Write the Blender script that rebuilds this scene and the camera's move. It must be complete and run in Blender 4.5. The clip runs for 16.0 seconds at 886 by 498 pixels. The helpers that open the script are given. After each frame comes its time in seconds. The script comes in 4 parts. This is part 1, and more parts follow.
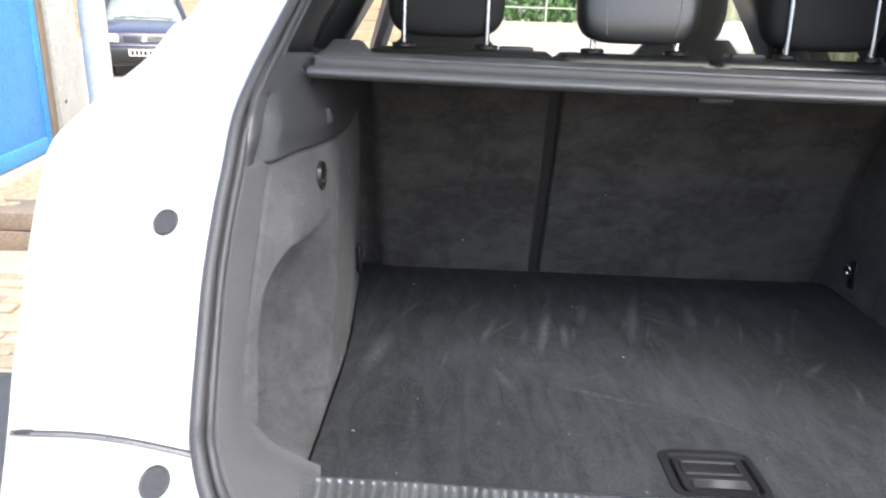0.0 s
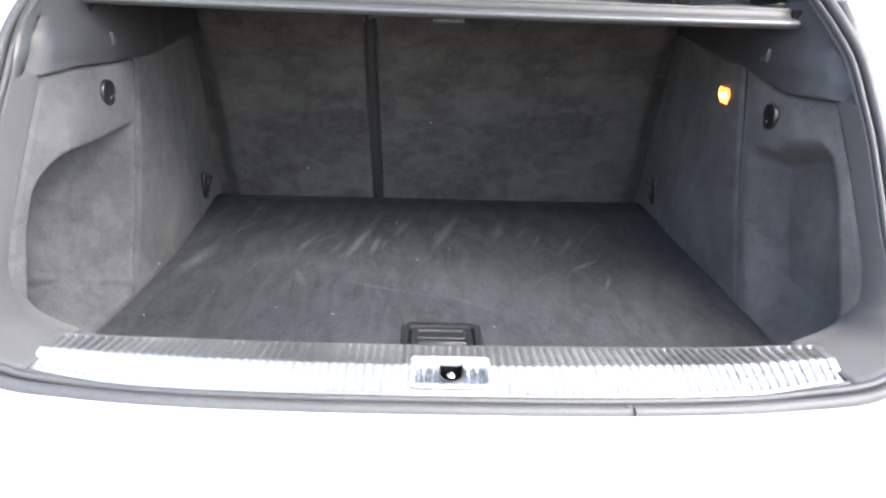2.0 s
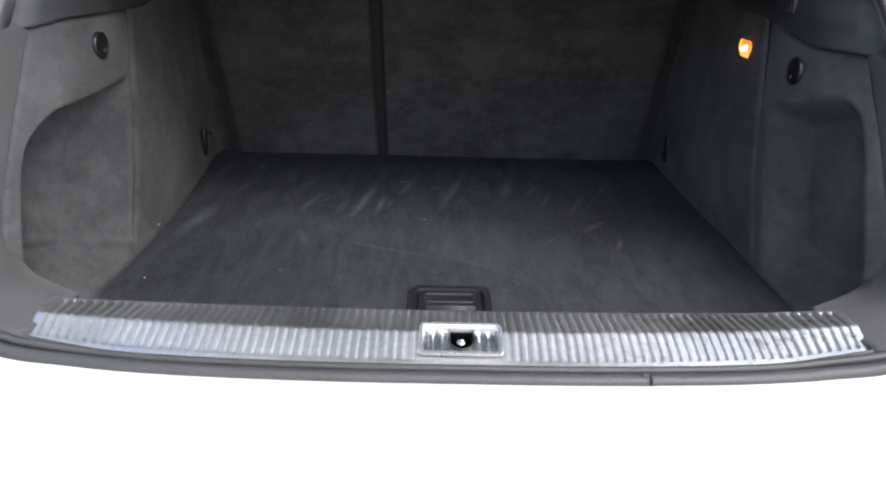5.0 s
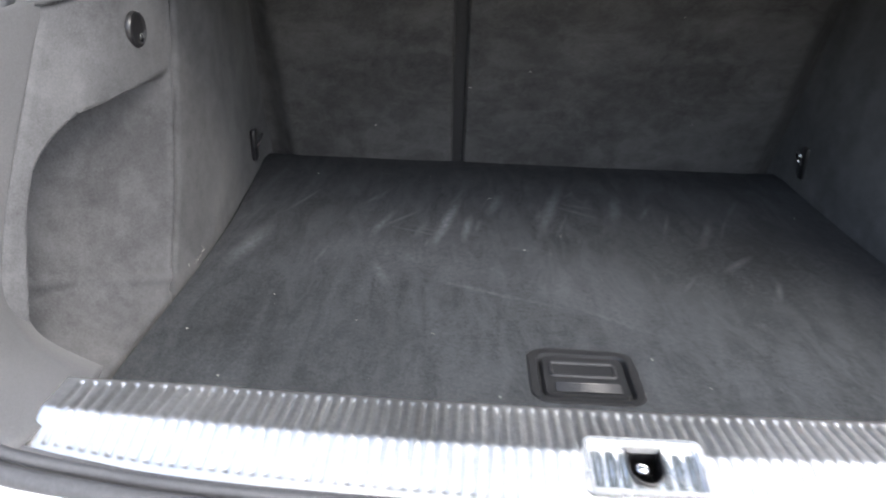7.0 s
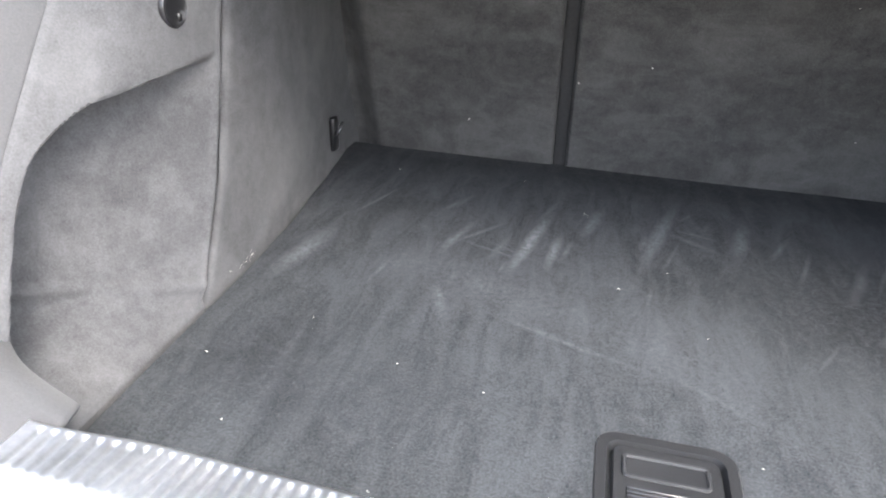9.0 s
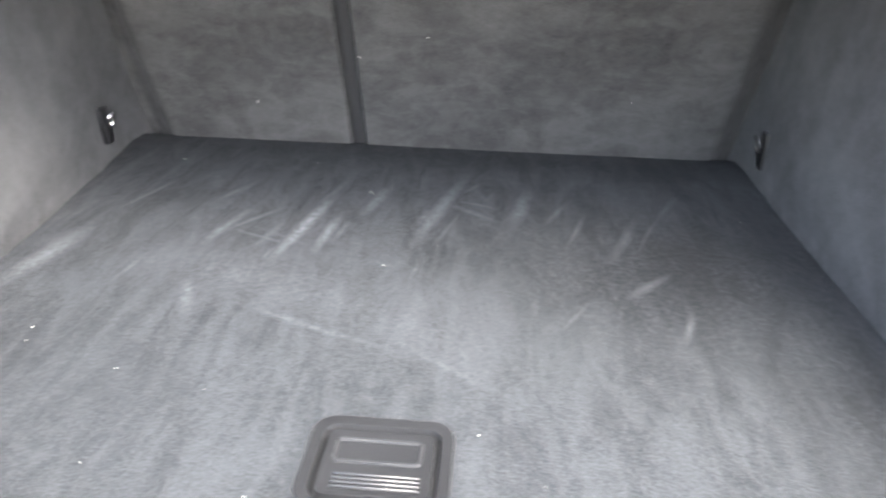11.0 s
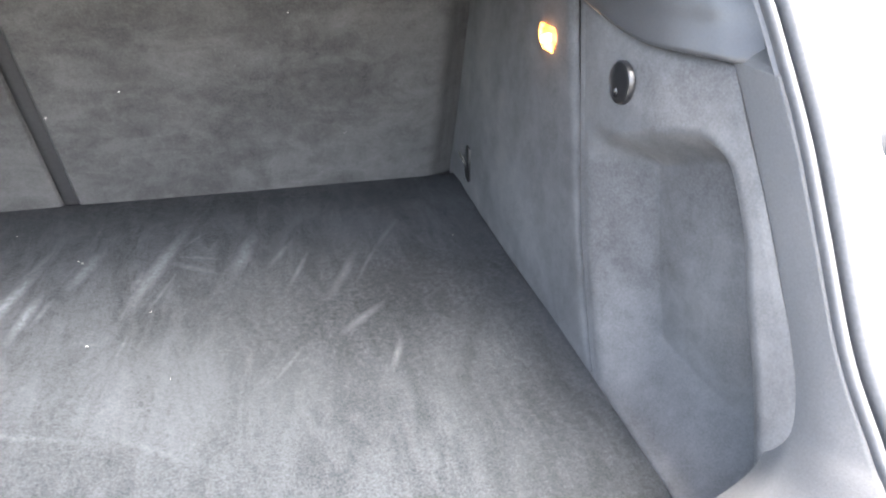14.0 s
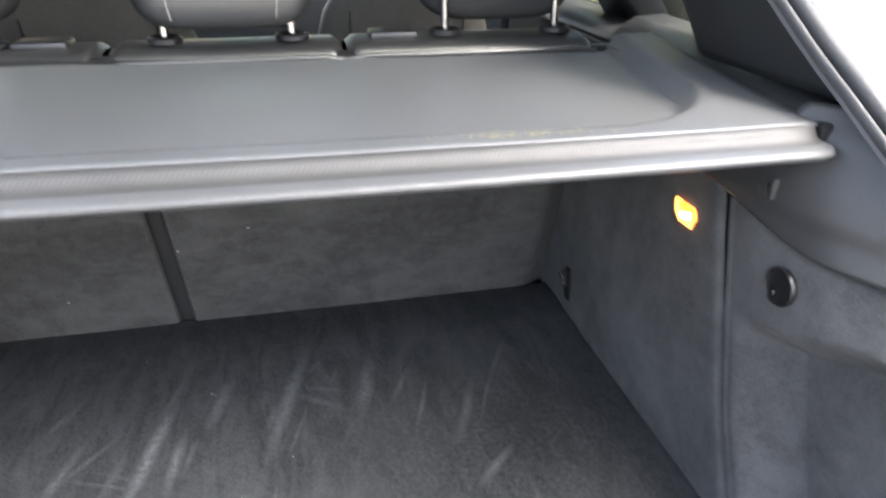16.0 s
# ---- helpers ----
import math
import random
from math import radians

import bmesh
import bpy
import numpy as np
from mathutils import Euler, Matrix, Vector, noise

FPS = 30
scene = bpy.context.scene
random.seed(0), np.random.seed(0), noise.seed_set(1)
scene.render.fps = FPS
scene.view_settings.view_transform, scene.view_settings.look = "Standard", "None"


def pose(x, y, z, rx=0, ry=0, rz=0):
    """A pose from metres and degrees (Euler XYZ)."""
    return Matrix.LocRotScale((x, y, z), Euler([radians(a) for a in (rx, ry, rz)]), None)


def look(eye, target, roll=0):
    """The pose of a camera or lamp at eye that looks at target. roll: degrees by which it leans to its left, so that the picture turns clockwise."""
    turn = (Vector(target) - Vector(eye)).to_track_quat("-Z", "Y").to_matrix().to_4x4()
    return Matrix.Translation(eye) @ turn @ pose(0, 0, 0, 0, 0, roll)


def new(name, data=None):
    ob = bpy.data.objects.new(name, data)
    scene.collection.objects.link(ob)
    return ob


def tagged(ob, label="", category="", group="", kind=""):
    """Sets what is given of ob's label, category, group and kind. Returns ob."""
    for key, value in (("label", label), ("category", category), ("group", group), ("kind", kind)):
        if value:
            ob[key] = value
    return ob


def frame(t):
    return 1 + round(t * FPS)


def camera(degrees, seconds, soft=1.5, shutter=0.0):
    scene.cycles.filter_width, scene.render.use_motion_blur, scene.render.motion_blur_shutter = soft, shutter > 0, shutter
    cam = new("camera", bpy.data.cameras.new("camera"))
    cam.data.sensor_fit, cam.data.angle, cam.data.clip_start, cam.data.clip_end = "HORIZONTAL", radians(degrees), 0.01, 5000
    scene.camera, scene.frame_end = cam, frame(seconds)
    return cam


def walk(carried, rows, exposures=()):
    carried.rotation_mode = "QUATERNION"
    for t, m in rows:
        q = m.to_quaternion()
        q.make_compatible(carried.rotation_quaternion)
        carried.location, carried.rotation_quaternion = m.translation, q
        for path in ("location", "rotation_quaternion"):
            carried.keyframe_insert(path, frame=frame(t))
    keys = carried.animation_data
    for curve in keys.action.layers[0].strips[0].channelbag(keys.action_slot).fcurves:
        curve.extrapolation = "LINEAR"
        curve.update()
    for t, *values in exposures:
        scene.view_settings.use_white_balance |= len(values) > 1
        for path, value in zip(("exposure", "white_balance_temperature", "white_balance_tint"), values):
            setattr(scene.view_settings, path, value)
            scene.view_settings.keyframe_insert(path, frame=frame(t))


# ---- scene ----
cam = camera(66.8, 16.0, soft=2.1, shutter=0.6)
PATH = [
    (0, (-0.328, -0.355, 1.181), (-0.376, 1.55, 0.572), 1.9),
    (0.5, (-0.275, -0.376, 1.165), (-0.313, 1.527, 0.55), 1.7),
    (1, (-0.173, -0.411, 1.162), (-0.176, 1.488, 0.535), 1.6),
    (1.5, (-0.068, -0.476, 1.146), (-0.045, 1.413, 0.488), 1.4),
    (2, (-0.016, -0.515, 1.144), (0.015, 1.356, 0.44), 1.5),
    (2.5, (-0.005, -0.523, 1.133), (0.025, 1.337, 0.398), 1.5),
    (3, (-0.013, -0.513, 1.137), (0.02, 1.336, 0.374), 1.5),
    (3.5, (-0.019, -0.503, 1.136), (0.011, 1.338, 0.356), 1.5),
    (6, (-0.036, -0.424, 1.143), (-0.016, 1.39, 0.3), 1.6),
    (6.5, (-0.083, -0.328, 1.122), (-0.091, 1.485, 0.277), 1.6),
    (7, (-0.143, -0.239, 1.106), (-0.191, 1.566, 0.246), 1.9),
    (7.5, (-0.159, -0.174, 1.094), (-0.284, 1.613, 0.206), 1.9),
    (8, (-0.134, -0.132, 1.104), (-0.368, 1.632, 0.19), 2.3),
    (8.2, (-0.133, -0.114, 1.103), (-0.407, 1.645, 0.19), 2.2),
    (9.25, (-0.085, -0.066, 1.097), (-0.487, 1.665, 0.155), 2.1),
    (10.3, (-0.02, -0.028, 1.09), (-0.312, 1.705, 0.126), 1.8),
    (10.5, (0.004, -0.022, 1.086), (-0.242, 1.715, 0.126), 1.7),
    (11, (0.074, -0.019, 1.081), (-0.042, 1.733, 0.123), 1.4),
    (11.5, (0.123, -0.021, 1.085), (0.158, 1.736, 0.13), 1.2),
    (12, (0.176, -0.028, 1.095), (0.35, 1.723, 0.143), 1.0),
    (12.5, (0.201, -0.026, 1.108), (0.505, 1.707, 0.158), 0.9),
    (13, (0.221, -0.021, 1.115), (0.592, 1.699, 0.164), 0.7),
    (13.5, (0.212, -0.022, 1.121), (0.63, 1.689, 0.173), 0.6),
    (14, (0.199, -0.024, 1.137), (0.626, 1.685, 0.191), 0.5),
    (14.5, (0.17, -0.009, 1.171), (0.594, 1.704, 0.229), 0.4),
    (15, (0.142, -0.001, 1.215), (0.564, 1.716, 0.281), 0.4),
    (15.5, (0.099, 0.02, 1.266), (0.509, 1.744, 0.339), 0.3),
    (16, (0.063, 0.051, 1.305), (0.451, 1.797, 0.41), 0.2),
]
EXPOSURES = [(0, 2.2, 6300, 10), (0.5, 2.55, 6300, 10), (1, 3.2, 6300, 10), (1.5, 3.2, 6300, 10), (2, 2.85, 6300, 10), (2.5, 2.4, 6300, 10), (3, 1.8, 6300, 10), (3.5, 1.45, 6300, 10), (6, 1.55, 6300, 10), (6.5, 1.85, 6300, 10), (7, 2.4, 6300, 10), (7.5, 2.7, 6300, 10), (8, 2.95, 6300, 10), (10.5, 3.9, 6500, 10), (11, 4.1, 6500, 10), (12, 4.5, 6500, 10), (12.5, 4.7, 6500, 10), (13, 4.5, 6500, 10), (14, 4.4, 6500, 10), (14.5, 4.4, 6500, 10), (15, 4.1, 6500, 10), (15.5, 3.75, 6500, 10), (16, 3.2, 6500, 10)]
walk(cam, [(t, look(eye, target, roll)) for t, eye, target, roll in PATH], EXPOSURES)

# ---- daylight ----
SUN_ELEV, SUN_TURN = 56, 138          # degrees; the turn runs clockwise from +y
world = bpy.data.worlds.new("world")
scene.world = world
world.use_nodes = True
wn = world.node_tree
sky = wn.nodes.new("ShaderNodeTexSky")
sky.sky_type, sky.sun_disc = "NISHITA", False
sky.sun_elevation, sky.sun_rotation = radians(SUN_ELEV), radians(SUN_TURN)
sky.air_density, sky.dust_density, sky.ozone_density = 1.0, 4.0, 0.3
thin_cloud = wn.nodes.new("ShaderNodeHueSaturation")      # high haze greys the blue
thin_cloud.inputs["Saturation"].default_value = 0.72
wn.links.new(sky.outputs[0], thin_cloud.inputs["Color"])
wn.links.new(thin_cloud.outputs[0], wn.nodes["Background"].inputs[0])
wn.nodes["Background"].inputs[1].default_value = 0.14
sun = new("sun", bpy.data.lights.new("sun", "SUN"))
sun.data.energy, sun.data.angle, sun.data.color = 0.6, radians(30), (1.0, 0.97, 0.92)
sun_dir = Vector((math.sin(radians(SUN_TURN)) * math.cos(radians(SUN_ELEV)), math.cos(radians(SUN_TURN)) * math.cos(radians(SUN_ELEV)), math.sin(radians(SUN_ELEV))))
sun.matrix_world = look(sun_dir * 20, (0, 0, 0))


# ---- materials ----
def nodes_of(name):
    m = bpy.data.materials.new(name)
    m.use_nodes = True
    return m, m.node_tree.nodes, m.node_tree.links, m.node_tree.nodes["Principled BSDF"]


def noise_node(n, l, scale, detail=4, rough=0.6, stretch=(1, 1, 1), space="Object", twist=0.0):
    tc, mp, nz = n.new("ShaderNodeTexCoord"), n.new("ShaderNodeMapping"), n.new("ShaderNodeTexNoise")
    mp.inputs["Scale"].default_value = stretch
    nz.inputs["Scale"].default_value, nz.inputs["Detail"].default_value, nz.inputs["Roughness"].default_value = scale, detail, rough
    nz.inputs["Distortion"].default_value = twist
    l.new(tc.outputs[space], mp.inputs[0])
    l.new(mp.outputs[0], nz.inputs["Vector"])
    return nz.outputs["Fac"]


def ramp(n, l, fac, lo, hi, a=0.3, b=0.7):
    r = n.new("ShaderNodeValToRGB")
    r.color_ramp.elements[0].position, r.color_ramp.elements[1].position = a, b
    r.color_ramp.elements[0].color, r.color_ramp.elements[1].color = (*lo, 1), (*hi, 1)
    l.new(fac, r.inputs[0])
    return r.outputs[0]


def mix(n, l, fac, a, b, mode="MIX"):
    m = n.new("ShaderNodeMix")
    m.data_type, m.blend_type = "RGBA", mode
    for sock, v in ((m.inputs["Factor"], fac), (m.inputs["A"], a), (m.inputs["B"], b)):
        if isinstance(v, (int, float)):
            sock.default_value = v
        elif isinstance(v, tuple):
            sock.default_value = (*v, 1)
        else:
            l.new(v, sock)
    return m.outputs["Result"]


def bump(n, l, height, strength, distance, bsdf):
    b = n.new("ShaderNodeBump")
    b.inputs["Strength"].default_value, b.inputs["Distance"].default_value = strength, distance
    l.new(height, b.inputs["Height"])
    l.new(b.outputs[0], bsdf.inputs["Normal"])


def surface(name, lo, hi, rough=0.5, metal=0.0, scale=4.0, fine=200.0, bumps=0.2, depth=0.001, rough_var=0.1, sheen=0.0, coat=0.0, vary=0.0, spec=None, stretch=(1, 1, 1)):
    """A plain material with tone at two scales, uneven gloss and fine relief."""
    m, n, l, p = nodes_of(name)
    big, small = noise_node(n, l, scale, 5, 0.62, stretch), noise_node(n, l, fine, 3, 0.6, stretch)
    col = ramp(n, l, big, lo, hi)
    col = mix(n, l, 0.35, col, ramp(n, l, small, tuple(c * 0.55 for c in lo), tuple(min(1, c * 1.35) for c in hi), 0.25, 0.75))
    if vary:
        info = n.new("ShaderNodeObjectInfo")
        col = mix(n, l, vary, col, ramp(n, l, info.outputs["Random"], tuple(c * 0.45 for c in lo), tuple(min(1, c * 1.5) for c in hi), 0, 1))
    l.new(col, p.inputs["Base Color"])
    mr = n.new("ShaderNodeMapRange")
    mr.inputs["To Min"].default_value, mr.inputs["To Max"].default_value = max(0.02, rough - rough_var), min(1, rough + rough_var)
    l.new(big, mr.inputs["Value"])
    l.new(mr.outputs[0], p.inputs["Roughness"])
    p.inputs["Metallic"].default_value = metal
    p.inputs["Sheen Weight"].default_value = sheen
    p.inputs["Coat Weight"].default_value, p.inputs["Coat Roughness"].default_value = coat, 0.06
    if spec is not None:
        p.inputs["Specular IOR Level"].default_value = spec
    if bumps:
        bump(n, l, small, bumps, depth, p)
    return m


def carpet_mat(name, lo, hi, marks=(), grain_size=560.0, patch=0.5, brush=0.0, nap_scale=22.0, nap_stretch=(1.0, 0.30, 1.0), grain=0.5, tuft=0.0, sheen=0.06, clouds=0.4, pile=0.5, dark_areas=()):
    """Needle-felt boot lining; marks: brushed pale strokes as x, y, length, width, degrees, strength; the last list, in
    the same form, tints areas darker.
    """
    m, n, l, p = nodes_of(name)
    big, mid = noise_node(n, l, 7.0, 7, 0.7), noise_node(n, l, 34.0, 6, 0.75)
    fibre = noise_node(n, l, grain_size, 3, 0.75)
    col = ramp(n, l, big, tuple(c * (1 - patch * 0.4) for c in lo), tuple(c * (1 + patch * 0.4) for c in hi), 0.38, 0.62)
    col = mix(n, l, clouds, col, ramp(n, l, mid, tuple(c * 0.45 for c in lo), tuple(c * 1.6 for c in hi), 0.36, 0.66))
    if brush:
        nap = noise_node(n, l, nap_scale, 6, 0.68, nap_stretch, twist=0.9)
        col = mix(n, l, brush, col, ramp(n, l, nap, tuple(c * 0.45 for c in lo), tuple(c * 1.9 for c in hi), 0.40, 0.62))
    if tuft:
        clump = noise_node(n, l, 150.0, 4, 0.8)
        col = mix(n, l, tuft, col, ramp(n, l, clump, tuple(c * 0.4 for c in lo), tuple(c * 2.2 for c in hi), 0.40, 0.64))
    col = mix(n, l, grain, col, ramp(n, l, fibre, tuple(c * 0.3 for c in lo), tuple(c * 2.0 for c in hi), 0.38, 0.64))
    if marks:
        tc = n.new("ShaderNodeTexCoord")
        grain = noise_node(n, l, 130.0, 6, 0.8)
        streak = ramp(n, l, grain, (0.22, 0.22, 0.22), (1, 1, 1), 0.38, 0.62)
        warp = n.new("ShaderNodeMix")
        warp.data_type, warp.blend_type = "RGBA", "LINEAR_LIGHT"
        warp.inputs["Factor"].default_value = 0.006
        wob = n.new("ShaderNodeTexNoise")
        wob.inputs["Scale"].default_value = 7.0
        l.new(tc.outputs["Object"], wob.inputs["Vector"])
        l.new(tc.outputs["Object"], warp.inputs["A"])
        l.new(wob.outputs["Color"], warp.inputs["B"])
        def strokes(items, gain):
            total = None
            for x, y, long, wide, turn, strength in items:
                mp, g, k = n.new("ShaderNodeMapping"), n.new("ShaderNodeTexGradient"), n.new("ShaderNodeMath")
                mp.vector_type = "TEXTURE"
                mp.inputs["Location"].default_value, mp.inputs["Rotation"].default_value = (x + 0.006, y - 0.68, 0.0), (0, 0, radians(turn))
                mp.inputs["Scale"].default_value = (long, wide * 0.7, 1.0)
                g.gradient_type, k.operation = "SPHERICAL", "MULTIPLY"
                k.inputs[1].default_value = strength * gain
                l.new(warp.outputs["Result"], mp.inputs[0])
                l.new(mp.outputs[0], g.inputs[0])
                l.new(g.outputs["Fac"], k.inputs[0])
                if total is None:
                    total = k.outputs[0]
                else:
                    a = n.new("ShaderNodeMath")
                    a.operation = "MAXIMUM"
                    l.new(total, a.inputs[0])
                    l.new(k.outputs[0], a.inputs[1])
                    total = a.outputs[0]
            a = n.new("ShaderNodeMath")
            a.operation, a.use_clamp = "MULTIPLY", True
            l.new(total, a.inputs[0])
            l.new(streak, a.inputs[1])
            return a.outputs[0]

        # soft ellipses mixed towards the darkest carpet tone
        if dark_areas:
            col = mix(n, l, strokes(dark_areas, 1.6), col, tuple(c * 0.9 for c in lo))
        col = mix(n, l, strokes(marks, 1.6), col, (0.130, 0.140, 0.150))
    l.new(col, p.inputs["Base Color"])
    p.inputs["Roughness"].default_value, p.inputs["Specular IOR Level"].default_value = 0.97, 0.06
    p.inputs["Sheen Weight"].default_value, p.inputs["Sheen Roughness"].default_value = sheen, 0.6
    bump(n, l, fibre, pile, 0.002, p)
    return m


def glass_mat(name, tint, gloss=0.05):
    m, n, l, p = nodes_of(name)
    n.remove(p)
    t, g, mx = n.new("ShaderNodeBsdfTransparent"), n.new("ShaderNodeBsdfGlossy"), n.new("ShaderNodeMixShader")
    t.inputs[0].default_value = (*tint, 1)
    g.inputs["Roughness"].default_value = 0.02
    mx.inputs[0].default_value = gloss
    l.new(t.outputs[0], mx.inputs[1])
    l.new(g.outputs[0], mx.inputs[2])
    l.new(mx.outputs[0], n["Material Output"].inputs[0])
    return m


MARKS = [
    (-0.166, 0.776, 0.13, 0.018, 80, 0.62), (0.013, 0.857, 0.14, 0.02, 76, 0.46), (-0.271, 0.756, 0.08, 0.014, 76, 0.38),
    (-0.13, 0.758, 0.07, 0.014, 85, 0.5), (-0.084, 0.871, 0.07, 0.02, 76, 0.4), (0.126, 0.869, 0.08, 0.02, 81, 0.4),
    (0.26, 0.784, 0.08, 0.014, 69, 0.24), (0.273, 0.67, 0.05, 0.012, 46, 0.26), (-0.096, 0.548, 0.17, 0.013, -20, 0.24),
    (-0.255, 0.598, 0.07, 0.018, -70, 0.32), (0.028, 0.509, 0.16, 0.02, -36, 0.20), (-0.2, 0.64, 0.24, 0.13, -15, 0.18),
    (0.02, 0.56, 0.30, 0.22, -25, 0.15), (-0.46, 0.66, 0.09, 0.03, 80, 0.45), (0.0, 0.36, 0.75, 0.42, 0, 0.05),
]
rnd = random.Random(5)
SCUFFS = [(rnd.uniform(-0.42, 0.34), rnd.uniform(0.55, 0.95), rnd.uniform(0.02, 0.07), rnd.uniform(0.005, 0.012), rnd.choice((82, 74, 68, 60, -28)) + rnd.uniform(-8, 8), rnd.uniform(0.12, 0.30)) for i in range(26)]
# last list: brushed-down nap at right, then darker seat foot, right edge, front left
M_FLOOR = carpet_mat("floor carpet", (0.0116, 0.0128, 0.0146), (0.0335, 0.0365, 0.0400), MARKS + SCUFFS, brush=0.45, nap_scale=30.0, nap_stretch=(1.0, 0.24, 1.0), grain_size=430.0, grain=0.34, tuft=0.18, sheen=0.02, dark_areas=((0.30, 0.70, 0.36, 0.36, 25, 0.8), (0.0, 1.07, 0.95, 0.14, 0, 0.6), (0.43, 0.45, 0.14, 0.40, 10, 0.6), (-0.38, 0.42, 0.22, 0.22, 0, 0.45)))
M_CARPET = carpet_mat("side carpet", (0.048, 0.049, 0.0515), (0.082, 0.083, 0.0855), patch=0.25, grain=0.15, tuft=0.0, clouds=0.16, pile=0.09)
M_SEATBACK = carpet_mat("seat back carpet", (0.034, 0.034, 0.0347), (0.066, 0.0655, 0.0645), patch=0.45, brush=0.26, nap_scale=17.0, nap_stretch=(0.55, 1.0, 1.0), grain=0.24, tuft=0.06, clouds=0.28, pile=0.25)
M_TRIM = surface("grained trim plastic", (0.030, 0.031, 0.033), (0.044, 0.045, 0.048), rough=0.40, scale=3, fine=700, bumps=0.25, depth=0.0006)
M_PILLAR = surface("charcoal pillar plastic", (0.026, 0.027, 0.029), (0.038, 0.039, 0.042), rough=0.5, scale=3, fine=700, bumps=0.25, depth=0.0006)
M_TRIM_SOFT = surface("felted trim", (0.050, 0.051, 0.0535), (0.074, 0.075, 0.078), rough=0.9, scale=6, fine=600, bumps=0.3, depth=0.0008, sheen=0.08)
M_BLACK = surface("black plastic", (0.008, 0.008, 0.009), (0.014, 0.014, 0.015), rough=0.35, scale=9, fine=500, bumps=0.08, depth=0.0003)
M_HANDLE = surface("dark grey handle plastic", (0.014, 0.0145, 0.016), (0.023, 0.024, 0.0255), rough=0.34, scale=9, fine=500, bumps=0.1, depth=0.0003, spec=0.32)
# raised frame and ribs: a lighter grey than the rest of the handle
M_RIDGE = surface("lighter grey handle ridge", (0.022, 0.023, 0.025), (0.038, 0.039, 0.041), rough=0.36, scale=40, bumps=0.0)
M_GAP = surface("dark gap lining", (0.016, 0.016, 0.017), (0.026, 0.026, 0.027), rough=0.7, scale=9, bumps=0.0)
M_CAP = surface("black plastic cap", (0.009, 0.009, 0.010), (0.016, 0.016, 0.017), rough=0.3, scale=20, bumps=0.0)
M_GLOSS = surface("glossy black plastic", (0.004, 0.004, 0.005), (0.009, 0.009, 0.01), rough=0.18, scale=9, fine=300, bumps=0.0)
M_DARK = surface("dark void", (0.004, 0.004, 0.004), (0.007, 0.007, 0.007), rough=0.9, bumps=0.0)
M_RUBBER = surface("weatherstrip rubber", (0.042, 0.043, 0.046), (0.060, 0.061, 0.065), rough=0.52, scale=14, fine=300, bumps=0.12, depth=0.0005)
M_ALU = surface("brushed aluminium", (0.76, 0.77, 0.78), (0.92, 0.92, 0.92), rough=0.40, metal=1.0, scale=9, fine=160, bumps=0.12, depth=0.0004, rough_var=0.1, stretch=(1, 1, 1))
n, l, p = M_ALU.node_tree.nodes, M_ALU.node_tree.links, M_ALU.node_tree.nodes["Principled BSDF"]
tc, sep, mr = n.new("ShaderNodeTexCoord"), n.new("ShaderNodeSeparateXYZ"), n.new("ShaderNodeMapRange")
l.new(tc.outputs["Object"], sep.inputs[0])
l.new(sep.outputs["X"], mr.inputs["Value"])
mr.inputs["From Min"].default_value, mr.inputs["From Max"].default_value, mr.inputs["To Max"].default_value = 0.02, 0.40, 0.75
grime = mix(n, l, mr.outputs[0], (0, 0, 0), ramp(n, l, noise_node(n, l, 45.0, 6, 0.75), (0, 0, 0), (1, 1, 1), 0.52, 0.66))
paint = p.inputs["Base Color"].links[0].from_socket
l.new(mix(n, l, grime, paint, (0.20, 0.165, 0.10)), p.inputs["Base Color"])
M_CHROME = surface("polished chrome", (0.75, 0.76, 0.78), (0.85, 0.86, 0.88), rough=0.12, metal=1.0, bumps=0.0, rough_var=0.05)
M_LOCK = surface("dull ribbed steel", (0.55, 0.56, 0.58), (0.70, 0.71, 0.72), rough=0.26, metal=1.0, scale=30, fine=200, bumps=0.0)
M_FRAME = surface("bright satin metal", (0.74, 0.75, 0.77), (0.84, 0.84, 0.86), rough=0.27, metal=0.85, bumps=0.0, rough_var=0.05)
M_PAINT = surface("white car paint", (0.57, 0.575, 0.58), (0.59, 0.59, 0.59), rough=0.35, scale=0.6, fine=900, bumps=0.0, coat=0.8)
M_PLUG = surface("grey rubber plug", (0.035, 0.037, 0.04), (0.06, 0.062, 0.066), rough=0.7, scale=60, fine=400, bumps=0.2, depth=0.0005)
M_COVER = surface("woven cover cloth", (0.080, 0.083, 0.087), (0.110, 0.114, 0.119), rough=0.36, scale=3, fine=900, bumps=0.2, depth=0.0004, rough_var=0.05)
M_LIP = surface("smooth cover edging", (0.068, 0.070, 0.073), (0.090, 0.093, 0.096), rough=0.34, scale=5, fine=600, bumps=0.1, depth=0.0003, rough_var=0.05)
M_LEATHER = surface("black leather", (0.015, 0.015, 0.0155), (0.026, 0.026, 0.0265), rough=0.34, scale=6, fine=260, bumps=0.22, depth=0.0006, spec=0.95)
M_LEATHER_GREY = surface("worn grey leather", (0.085, 0.078, 0.070), (0.135, 0.126, 0.115), rough=0.42, scale=5, fine=260, bumps=0.25, depth=0.0006)
M_CLOTH = surface("black headrest cloth", (0.008, 0.008, 0.009), (0.014, 0.014, 0.014), rough=0.85, scale=8, fine=700, bumps=0.3, depth=0.0006)
M_THREAD = surface("pale stitching thread", (0.17, 0.165, 0.155), (0.26, 0.25, 0.235), rough=0.8, bumps=0.0)
